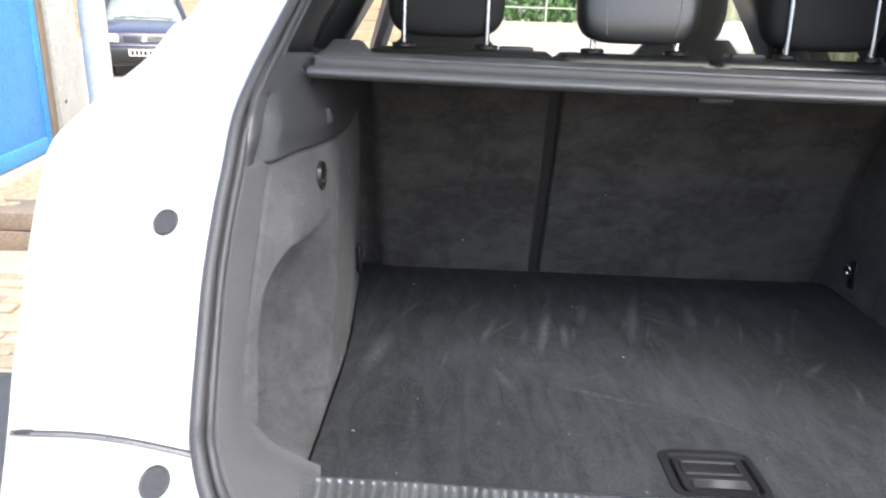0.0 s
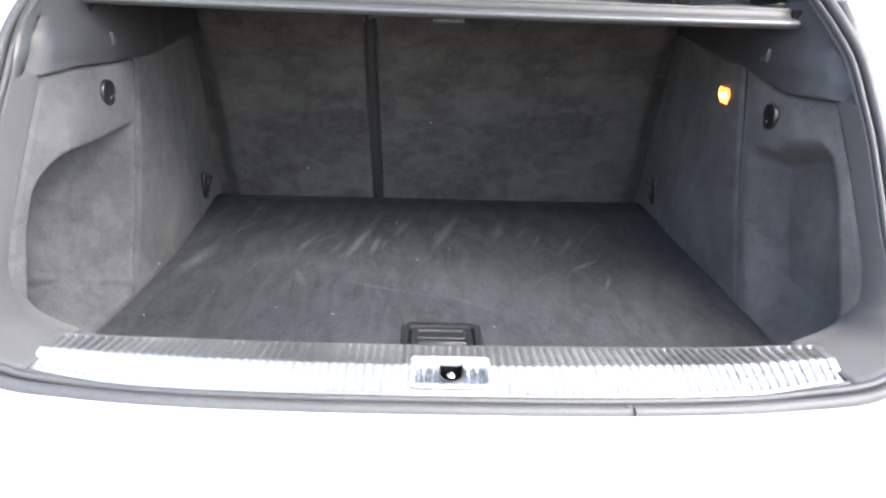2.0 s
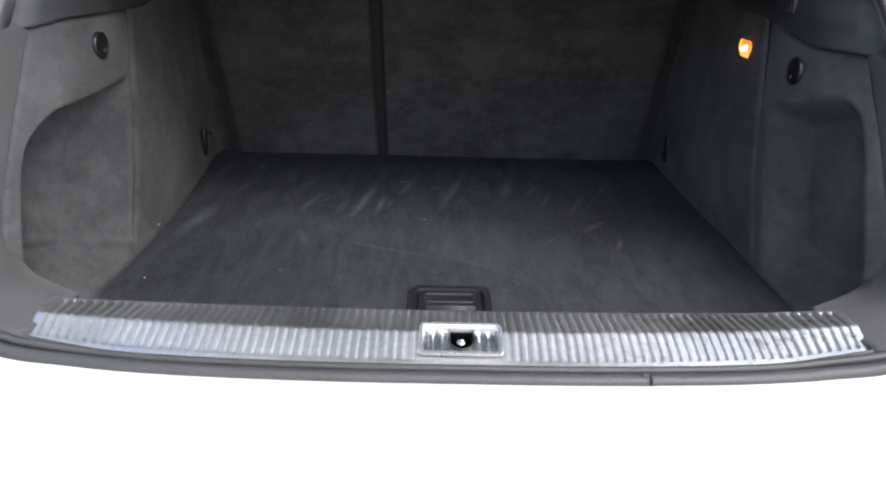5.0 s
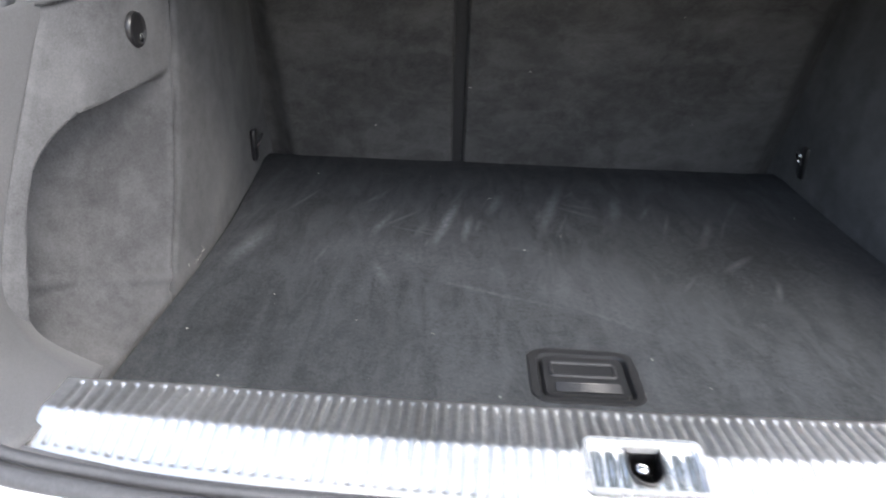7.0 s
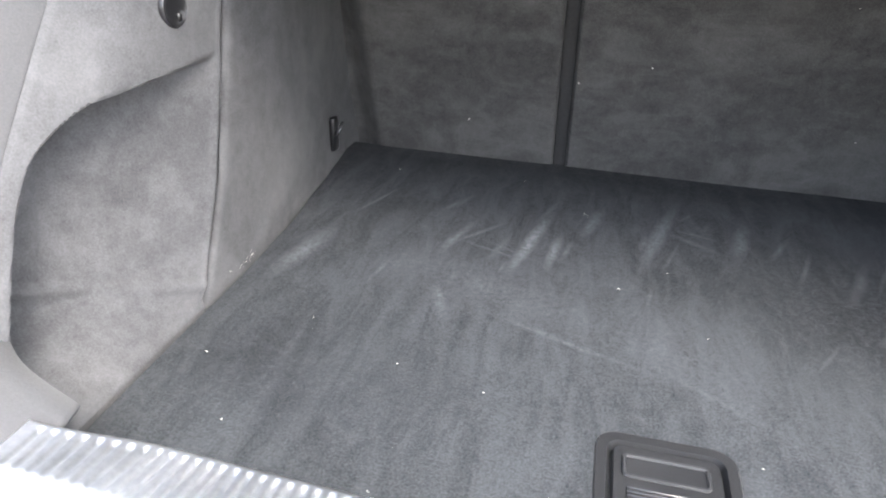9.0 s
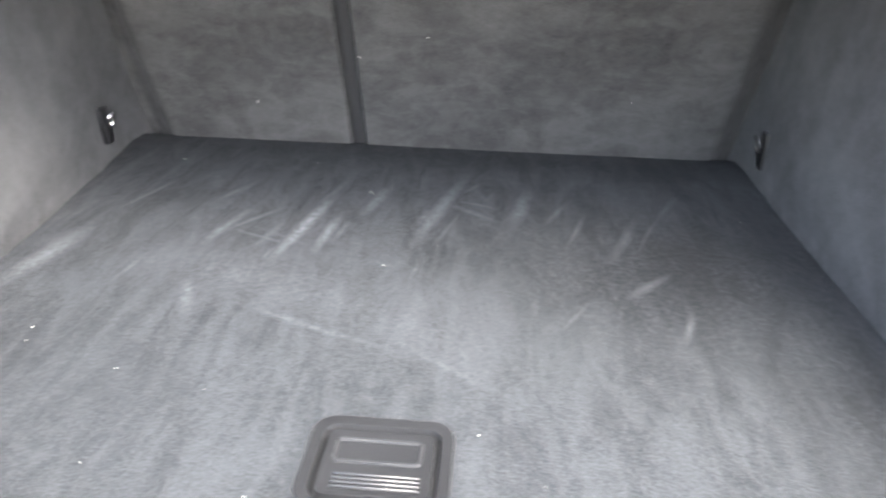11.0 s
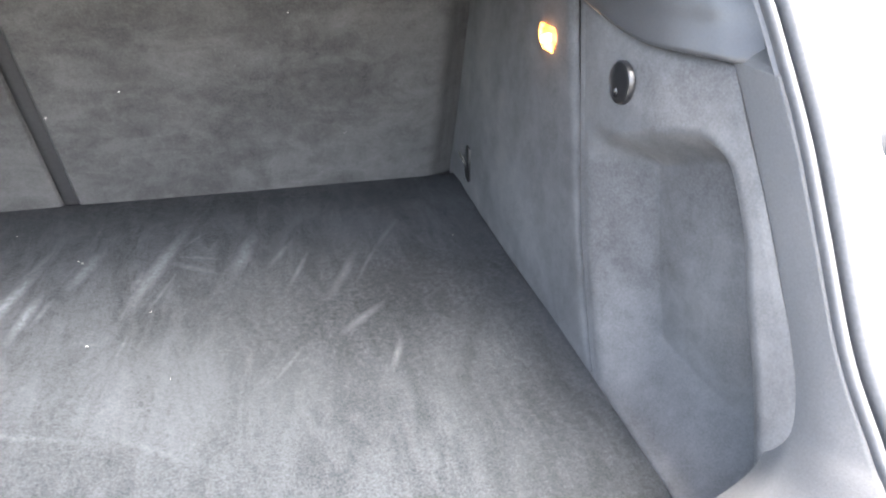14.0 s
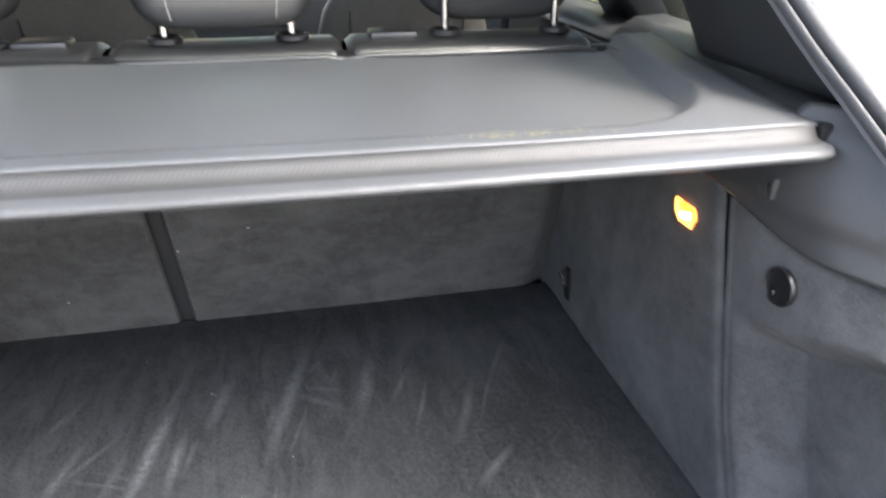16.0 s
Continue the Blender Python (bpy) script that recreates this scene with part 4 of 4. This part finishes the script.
def front_seat(cx):
    seat = thing("front_seat", "grey leather front seat seen from behind", "car seat", (cx, 2.0, .36), "front seats")
    inv = Matrix.Translation(-seat.location)
    rows = []
    for k in range(33):
        z = .45 + .74 * k / 32
        w = lerp_list([(.45, .20), (.7, .235), (1.0, .235), (1.08, .215), (1.15, .16), (1.19, .12)], z)
        y = 2.06 - .22 * (z - .45)
        rows.append([Vector((cx + math.copysign(abs(math.cos(t)) ** .5, math.cos(t)) * w, y + math.copysign(abs(math.sin(t)) ** .7, math.sin(t)) * .062, z)) for t in [2 * math.pi * j / 40 for j in range(40)]])
    bm = rings(rows)
    bm.transform(inv)
    part("backrest", bm, M_LEATHER_GREY, seat)
    rows = []
    for k in range(19):
        a = -math.pi / 2 + math.pi * k / 18
        ca = max(.03, math.cos(a) ** .45)
        rows.append([Vector((cx + math.copysign(abs(math.cos(t)) ** .5, math.cos(t)) * .105 * ca, 1.90 + math.sin(t) * .05 * ca, 1.28 + .11 * math.sin(a))) for t in [2 * math.pi * j / 28 for j in range(28)]])
    bm = rings(rows)
    bm.transform(inv)
    part("headrest", bm, M_LEATHER_GREY, seat)
    bm = block(cx - .24, cx + .24, 2.0, 2.5, .36, .56, .05, 3)
    bm.transform(inv)
    part("seat_cushion", bm, M_LEATHER_GREY, seat)
    for sx in (-.06, .06):
        bm = tube([(cx + sx, 1.905, 1.15), (cx + sx, 1.90, 1.26)], .007, 8)
        bm.transform(inv)
        part("post", bm, M_STEEL, seat)
    for sx in (-.15, .15):
        bm = tube([(cx + sx, 2.0 - .22 * (z - .45) - .004, z) for z in (.6, .8, 1.0, 1.08)], .003, 5)
        bm.transform(inv)
        part("seam", bm, M_LEATHER, seat)


front_seat(-.40)
front_seat(.37)

# ---- retractable load cover ----
cover = thing("load_cover", "grey woven roll-out load cover drawn over the boot", "load cover", (CX, .75, 1.14))
back = Matrix.Translation(-cover.location)


def cover_half(y):
    return lerp_list([(.54, .522), (.70, .536), (.96, .572)], y)


def sag(x, y):
    """Depth of the pressed-in middle of the cover."""
    hw = cover_half(y)
    p, q, r = hw - .050 - abs(x), y - .578, .135
    d = r - math.hypot(r - p, r - q) if p < r and q < r else min(p, q)
    return .021 * ease(0, .022, d)


rows = []
for i in range(61):
    y = .551 + (.955 - .551) * i / 60
    row = []
    for j in range(121):
        x = (-1 + 2 * j / 120) * cover_half(y)
        row.append(Vector((CX + x, y - .008 * (1 - (x / cover_half(y)) ** 2) * ease(.63, .551, y), 1.1435 - .011 * x - sag(x, y) + .042 * (y - .551) + .0008 * noise.noise(Vector((x * 9, y * 9, 1))))))
    rows.append(row)
bm = sheet(rows)
bm.transform(back)
part("cloth", bm, M_COVER, cover, solid=.003, offset=-1)
prof = [(.552, 1.1435), (.5475, 1.1430), (.5440, 1.1405), (.5415, 1.1365), (.5380, 1.1330), (.532, 1.1305), (.524, 1.1280), (.5205, 1.1245), (.522, 1.1205), (.530, 1.1165), (.545, 1.116), (.560, 1.118)]
line = curve_through([(a, c, 0) for a, c in prof], 3)


def edge_strip(points):
    rows = []
    for j in range(81):
        f = -1 + 2 * j / 80
        tip = ease(.994, 1.0, abs(f))
        rows.append([Vector((CX + f * (.520 + .006 * ease(.538, .526, q.x)), q.x + .006 * tip - .008 * (1 - f * f), q.y - .011 * f * .52 - .0015 * (1 - f * f))) for q in points])
    bm = sheet(rows)
    bm.transform(back)
    return bm


edge_bar = part("edge_bar", edge_strip(line[:16]), M_WEB, cover, "ribbed webbing along the padded front edge")
part("edge_lip", edge_strip(line[15:]), M_LIP, edge_bar, "smooth grey lip under the webbing")
bm = block(-.022, .024, .556, .572, 1.1055, 1.118, .002)
bm.transform(back)
latch = part("latch", bm, M_BLACK, cover, "small grey latch under the edge")
bm = block(-.015, .017, .5545, .558, 1.1075, 1.1130, .001)
bm.transform(back)
part("latch_face", bm, M_TRIM, latch)
bm = tube([(CX - .575, .958, 1.128), (CX + .575, .958, 1.116)], .024, 16, 1.0)
bm.transform(back)
part("roller", bm, M_BLACK, cover)


# ---- left of the car: gate, posts, kerb ----
M_BLUE = surface("faded blue paint", (0.022, 0.22, 0.60), (0.08, 0.36, 0.76), rough=0.55, scale=2.2, fine=40, bumps=0.15, depth=0.002)
M_TIMBER = surface("weathered brown timber", (0.16, 0.12, 0.08), (0.30, 0.24, 0.17), rough=0.85, scale=3, fine=60, bumps=0.5, depth=0.003, stretch=(1, 1, .15))
M_GALV = surface("galvanised steel", (0.40, 0.41, 0.38), (0.58, 0.58, 0.54), rough=0.6, metal=0.25, scale=5, fine=45, bumps=0.15, depth=0.001)
M_CONC = surface("pale concrete", (0.40, 0.37, 0.31), (0.54, 0.50, 0.43), rough=0.92, scale=4, fine=60, bumps=0.6, depth=0.004)
M_BRICK = surface("tan brick paving", (0.28, 0.21, 0.14), (0.46, 0.37, 0.26), rough=0.9, scale=6, fine=70, bumps=0.7, depth=0.004, vary=0.35)
M_STONE = surface("brown stone", (0.12, 0.09, 0.065), (0.24, 0.19, 0.14), rough=0.9, scale=5, fine=60, bumps=0.7, depth=0.005)
M_RUBBLE = surface("dry rubble and leaves", (0.18, 0.13, 0.07), (0.52, 0.44, 0.30), rough=0.95, scale=30, fine=140, bumps=0.9, depth=0.012)
gate = thing("blue_gate", "faded blue steel gate in a brown timber frame", "gate", (-3.2, 3.3, .3))
back = Matrix.Translation(-gate.location)


def slanted(q):
    """The gate's line runs slightly away from the car."""
    return Vector((q[0] - .235 * (q[1] - 4.38), q[1], q[2]))


def gate_part(name, bm, mat_, **k):
    for q in bm.verts:
        q.co = slanted(q.co)
    bm.transform(back)
    return part(name, bm, mat_, gate, **k)


gate_part("sheet", block(-3.31, -3.27, 1.2, 4.36, .31, 2.6, .004), M_BLUE)
gate_part("border", block(-3.275, -3.262, 4.26, 4.36, .31, 2.6, .003), M_BLUE)
gate_part("border", block(-3.275, -3.262, 1.2, 4.258, .31, .41, .003), M_BLUE)
gate_part("frame_post", block(-3.34, -3.25, 4.37, 4.47, .05, 2.7, .008), M_TIMBER)
gate_part("steel_plate", block(-3.33, -3.22, 4.485, 5.06, .05, 2.8, .006), M_GALV, label="galvanised steel post plate")
gate_part("bolt", disc((-3.216, 4.60, .62), (1, 0, 0), .014, .008, .0, .3, 12), M_BLACK)
pole = thing("pole", "pale galvanised round pole in the yard", "pole", (-2.78, 4.2, 0.1))
part("shaft", tube([(0, 0, -.12), (0, 0, 1.5), (0, 0, 3.4)], .082, 24), M_GALV, pole)
part("collar", tube([(0, 0, -.02), (0, 0, .06)], .10, 24), M_GALV, pole)
kerb = part("kerb", block(-3.33, -3.245, 1.2, 4.7, -.05, .30, .012), M_CONC)
for q in kerb.data.vertices:
    q.co = slanted(q.co)
tagged(kerb, "crumbling pale concrete kerb under the gate", "kerb", kind="structure")
random.seed(4)
bank_rows = []
for i in range(50):
    y = 3.02 + 1.78 * i / 49
    row = []
    for j in range(30):
        f = j / 29
        x = -3.25 - .235 * (y - 4.38) + .90 * f
        row.append(Vector((x, y, max(ground_z(x, y) - .01, .235 - .24 * ease(.72, 1.0, f)) + .025 * noise.noise(Vector((x * 9, y * 9, 0))) + .012 * noise.noise(Vector((x * 31, y * 31, 5))))))
    bank_rows.append(row)
tagged(part("rubble_bank", sheet(bank_rows), M_RUBBLE), "bank of dry rubble and leaf litter by the kerb", "rubble", kind="stuff")
for k, (x, y, sx, sy, h) in enumerate(((-2.78, 3.03, .45, .150, 0), (-2.80, 3.035, .47, .145, .10))):
    st = tagged(part("stone_block", block(-sx, sx, -sy, sy, -.02 if h == 0 else .002, .10, .012, 2), M_STONE), "brown worn stone edging block on the ground", "stone", "edging blocks")
    st.location = (x, y, ground_z(x, y) + h)
    st.rotation_euler = (0, 0, radians(6 - 3 * k))

# ---- parked car across the yard ----
M_NAVY = surface("navy car paint", (0.018, 0.018, 0.045), (0.03, 0.03, 0.065), rough=0.3, scale=1.5, fine=50, bumps=0.0, coat=0.7)
M_SCREEN = surface("car window glass", (0.10, 0.13, 0.12), (0.30, 0.33, 0.30), rough=0.08, scale=1.2, fine=10, bumps=0.0)
M_HEADLIGHT = surface("clear headlamp plastic", (0.55, 0.54, 0.45), (0.75, 0.74, 0.66), rough=0.15, scale=8, bumps=0.0)
M_PLATE = surface("white number plate", (0.7, 0.68, 0.6), (0.8, 0.78, 0.72), rough=0.4, bumps=0.0)
hatch = thing("parked_car", "small navy hatchback parked facing the camera", "car", (-5.83, 11.45, ground_z(0, 11.45)))
hatch.rotation_euler = (0, 0, radians(23))


def across(prof, half):
    """Lofts a side outline (y, z, half width) over the car's width."""
    rows = []
    for y, z, w in prof:
        rows.append([Vector((w * f, y + .10 * abs(f) ** 3, z - .04 * abs(f) ** 4)) for f in [-1 + k / 8 for k in range(17)]])
    return sheet(rows)


part("body", across(curve_through([(-.03, .20, .76), (-.08, .32, .80), (-.08, .46, .81), (-.02, .52, .81), (0, .58, .80), (.02, .68, .78), (.10, .76, .76), (.45, .86, .74), (.95, .95, .73)], 5), 1), M_NAVY, hatch, solid=.02)
part("lower_bumper", across(curve_through([(-.085, .24, .79), (-.11, .30, .805), (-.11, .44, .81), (-.085, .50, .80)], 4), 1), M_BLACK, hatch, solid=.02)
part("windscreen", across([(.93, .95, .70), (1.30, 1.22, .62), (1.62, 1.41, .56)], 1), M_SCREEN, hatch)
part("roof", across([(1.62, 1.41, .58), (1.9, 1.46, .57), (2.6, 1.47, .56), (3.3, 1.40, .55), (3.6, .8, .7), (3.6, .3, .75)], 1), M_NAVY, hatch, solid=.02)
for s in (-1, 1):
    part("pillar", tube([(s * .72, .98, .94), (s * .64, 1.32, 1.21), (s * .575, 1.66, 1.41)], .035, 8), M_NAVY, hatch)
    side = sheet([[Vector((s * (.82 if z < .9 else .74), y, z)) for y in (.12, .9, 2.0, 3.5)] for z in (.2, .5, .9, .94)])
    part("flank", side, M_NAVY, hatch, solid=.02)
    part("side_glass", sheet([[Vector((s * .74, y, .94)) for y in (1.0, 2.0, 3.4)], [Vector((s * .57, y, 1.40)) for y in (1.66, 2.1, 3.2)]]), M_SCREEN, hatch)
    rows = [[Vector((s * (.40 + .36 * u), -.035 + .10 * ((.40 + .36 * u) / .79) ** 3 + .03 * v - .012 * math.sin(math.pi * v), .575 + .13 * v + .02 * u * v)) for u in [k / 8 for k in range(9)]] for v in [k / 6 for k in range(7)]]
    part("headlight", sheet(rows), M_HEADLIGHT, hatch, solid=.01)
    part("tyre", disc((s * .72, .62, .28), (s, 0, 0), .28, .16, .04, .3), M_TYRE, hatch)
    part("tyre", disc((s * .72, 3.0, .28), (s, 0, 0), .28, .16, .04, .3), M_TYRE, hatch)
    mm = bmesh.new()
    bmesh.ops.create_uvsphere(mm, u_segments=12, v_segments=8, radius=1, matrix=Matrix.LocRotScale((s * .86, 1.0, 1.0), None, (.10, .06, .07)))
    part("mirror_housing", mm, M_NAVY, hatch)
grille = part("grille", block(-.32, .32, -.03, .03, .585, .690, .01), M_BLACK, hatch)
for k in range(4):
    part("grille_bar", block(-.31, .31, -.04, -.028, .596 + .024 * k, .604 + .024 * k, .002, 1), M_CHROME, grille)
part("badge", disc((0, -.045, .64), (0, -1, 0), .045, .008, 0, .2, 20), M_CHROME, grille, "plain round silver badge")
plate = part("number_plate", block(-.26, .26, -.135, -.118, .36, .47, .003, 1), M_PLATE, hatch, "pale number plate with dark bars")
for k in range(7):
    x = -.22 + .066 * k + (.02 if k > 3 else 0)
    part("bar", block(x, x + .045, -.138, -.134, .38, .45, 0), M_BLACK, plate)
for k in (-1, 1):
    part("wiper", tube([(k * .2 - .3, .96, .975), (k * .2, 1.0, 1.0), (k * .2 + .28, .97, .98)], .010, 5), M_BLACK, hatch)

# ---- far walls, hedge and shed ----
M_BOARD = surface("weathered boards", (0.24, 0.17, 0.10), (0.42, 0.32, 0.21), rough=0.9, scale=1.5, fine=30, bumps=0.5, depth=0.004, vary=0.35, stretch=(.2, 1, 1))
wall = thing("board_wall", "wall of weathered brown horizontal boards", "wall", (-9, 18.5, ground_z(0, 18.5)), kind="structure")
board_me = None
for k in range(12):
    ob = part("board", block(-7, 7, -.04, .04, 0, .255, .012, 1), M_BOARD, wall, smooth=False) if board_me is None else new("board", board_me)
    board_me = ob.data
    ob.parent = wall
    ob.location = (0, .012 * ((k * 7) % 3), -.1 + .27 * k)
hedge_rng = random.Random(7)
M_HEDGE = surface("hedge leaves", (0.06, 0.15, 0.04), (0.16, 0.30, 0.09), rough=0.7, scale=3, fine=30, bumps=0.0, vary=0.0)
verts, faces = [], []
for k in range(14000):
    c = Vector((hedge_rng.uniform(-6, 12), 31 + hedge_rng.uniform(0, 1.6), ground_z(0, 31) + 4.2 * hedge_rng.random() ** .9))
    r = Euler((hedge_rng.uniform(0, 6), hedge_rng.uniform(0, 6), hedge_rng.uniform(0, 6))).to_matrix()
    w = hedge_rng.uniform(.10, .22)
    i = len(verts)
    verts += [c + r @ Vector(q) * w for q in ((-1, 0, 0), (0, -.45, .12), (1, 0, 0), (0, .45, .12))]
    faces.append((i, i + 1, i + 2, i + 3))
me = bpy.data.meshes.new("hedge")
me.from_pydata(verts, [], faces)
me.materials.append(M_HEDGE)
tagged(new("hedge", me), "tall green hedge at the end of the yard", "hedge", kind="stuff")
fence = thing("fence", "green mesh fence with pale rails before the hedge", "fence", (1, 30.5, ground_z(0, 30.5)))
M_RAIL = surface("pale green rail", (0.35, 0.40, 0.30), (0.5, 0.54, 0.44), rough=.6)
for k in range(7):
    part("fence_post", block(-6 + 2 * k - .04, -6 + 2 * k + .04, -.04, .04, -.05, 2.0, .005, 1), M_RAIL, fence)
for z in (.55, 1.1, 1.9):
    part("fence_rail", block(-6, 6, -.06, -.02, z, z + .06, .004, 1), M_RAIL, fence)
part("notice", block(-.2, .15, -.09, -.06, 1.15, 1.55, .004, 1), M_PLATE, fence, "small white notice board")
M_SHED = surface("cream profiled sheet", (0.46, 0.44, 0.27), (0.58, 0.56, 0.37), rough=.6, scale=1, fine=30, bumps=.1)
a, c = Vector((2.9, 9.2, 0)), Vector((6.6, 5.1, 0))
d = (c - a).normalized()
out = Vector((-d.y, d.x, 0)) * -1
rows, length = [], (c - a).length
for z in (.02, 1.5, 3.0, 4.2):
    row, k = [], 0
    while k * .04 < length:
        ph = (k % 5)
        row.append(a + d * (k * .04) + out * (.03 if ph in (1, 2) else 0) + Vector((0, 0, z + (.30 if z < .1 else 0))))
        k += 1
    rows.append(row)
shed = thing("shed", "cream profiled-sheet shed beside the yard", "shed", (4.7, 7.2, .2))
bm = sheet(rows)
bm.transform(Matrix.Translation(-shed.location))
part("cladding", bm, M_SHED, shed, smooth=False, solid=.01)
rows = [[a + d * (length * f) - out * o + Vector((0, 0, -.1 + (.38 if o == 0 else .38) * z)) for f in (0, 1)] for o, z in ((-.04, 0), (-.04, 1), (.1, 1))]
bm = sheet(rows)
bm.transform(Matrix.Translation(-shed.location))
part("plinth", bm, M_CONC, shed, smooth=False, solid=.02)

# ---- lint and scuffs ----
rng = random.Random(11)
verts, faces = [], []
for k in range(20):
    x, y = rng.uniform(-.46, .46), rng.uniform(.27, 1.0)
    if HX0 - .01 < x < HX1 + .01 and y < HY1 + .01:
        continue
    w, t = rng.uniform(.0004, .0010), rng.uniform(0, 6)
    i = len(verts)
    u, v = Vector((math.cos(t), math.sin(t), 0)) * w * rng.uniform(1, 2.4), Vector((-math.sin(t), math.cos(t), 0)) * w * .6
    q = Vector((x, y, FLOOR + .0022))
    verts += [q - u, q - v, q + u, q + v, q + Vector((0, 0, w))]
    faces += [(i, i + 1, i + 4), (i + 1, i + 2, i + 4), (i + 2, i + 3, i + 4), (i + 3, i, i + 4)]
for k in range(5):
    q = seat_plane(rng.uniform(-.5, .48), rng.uniform(.70, 1.0), -.0045)
    w, i = rng.uniform(.0005, .0011), len(verts)
    verts += [q + Vector((-w * 2, 0, 0)), q + Vector((0, 0, -w)), q + Vector((w * 2, 0, w)), q + Vector((0, -w, w))]
    faces += [(i, i + 1, i + 3), (i + 1, i + 2, i + 3), (i, i + 1, i + 2)]
for k in range(70):
    # fluff rubbed into the foot of the side lining
    y = rng.gauss(.625, .028)
    z = .673 + abs(rng.gauss(0, .007))
    q = Vector((CX - lerp_list([(.6, .508), (.8, .519)], y) + .004, y, z))
    w, t = rng.uniform(.0002, .0007), rng.uniform(0, 6)
    i = len(verts)
    u, v = Vector((0, math.cos(t), math.sin(t))) * w * 1.6, Vector((0, -math.sin(t), math.cos(t))) * w * .4
    verts += [q - u, q - v, q + u, q + v, q + Vector((w, 0, 0))]
    faces += [(i, i + 1, i + 4), (i + 1, i + 2, i + 4), (i + 2, i + 3, i + 4), (i + 3, i, i + 4)]
me = bpy.data.meshes.new("lint")
me.from_pydata(verts, [], faces)
me.materials.append(M_LINT)
tagged(new("lint", me), "pale specks of lint on the boot floor and lining", "lint", kind="stuff")
verts, faces = [], []
for k in range(60):
    x = rng.gauss(.24, .04)
    y = .556 + abs(rng.gauss(0, .006))
    if rng.random() < .15:
        x, y = rng.uniform(-.1, .45), rng.uniform(.56, .93)
    t, w = rng.gauss(1.2, .5), rng.uniform(.0015, .006)
    i = len(verts)
    u, v = Vector((math.cos(t), math.sin(t), 0)) * w, Vector((-math.sin(t), math.cos(t), 0)) * .00026
    q = Vector((x, y, 1.1446 - .011 * (x - CX) - sag(x - CX, y) + .0006))
    verts += [q - u - v, q + u - v, q + u + v, q - u + v]
    faces.append((i, i + 1, i + 2, i + 3))
me = bpy.data.meshes.new("straw_bits")
me.from_pydata(verts, [], faces)
me.materials.append(surface("straw", (0.40, 0.36, 0.20), (0.55, 0.5, 0.3), rough=.9, bumps=0.0))
tagged(new("straw_bits", me), "bits of pale straw and fluff on the load cover", "straw", kind="stuff")

# ---- brick paving beside the asphalt ----
paving = thing("brick_paving", "tan brick paving beside the asphalt strip", "paving", (-2.4, 2.3, 0.0), kind="structure")
brick_me = None
for r in range(10):
    for k in range(8):
        if brick_me is None:
            ob = part("brick", block(-.100, .100, -.036, .036, -.04, .020, .006, 1), M_BRICK, paving, smooth=False)
            brick_me = ob.data
        else:
            ob = new("brick", brick_me)
            ob.parent = paving
        y = 1.76 + .085 * r
        ob.location = (-.85 + .216 * k + .108 * (r % 2), y - 2.3, ground_z(0, y) + .006 * math.sin(k * 3.1 + r * 1.7))
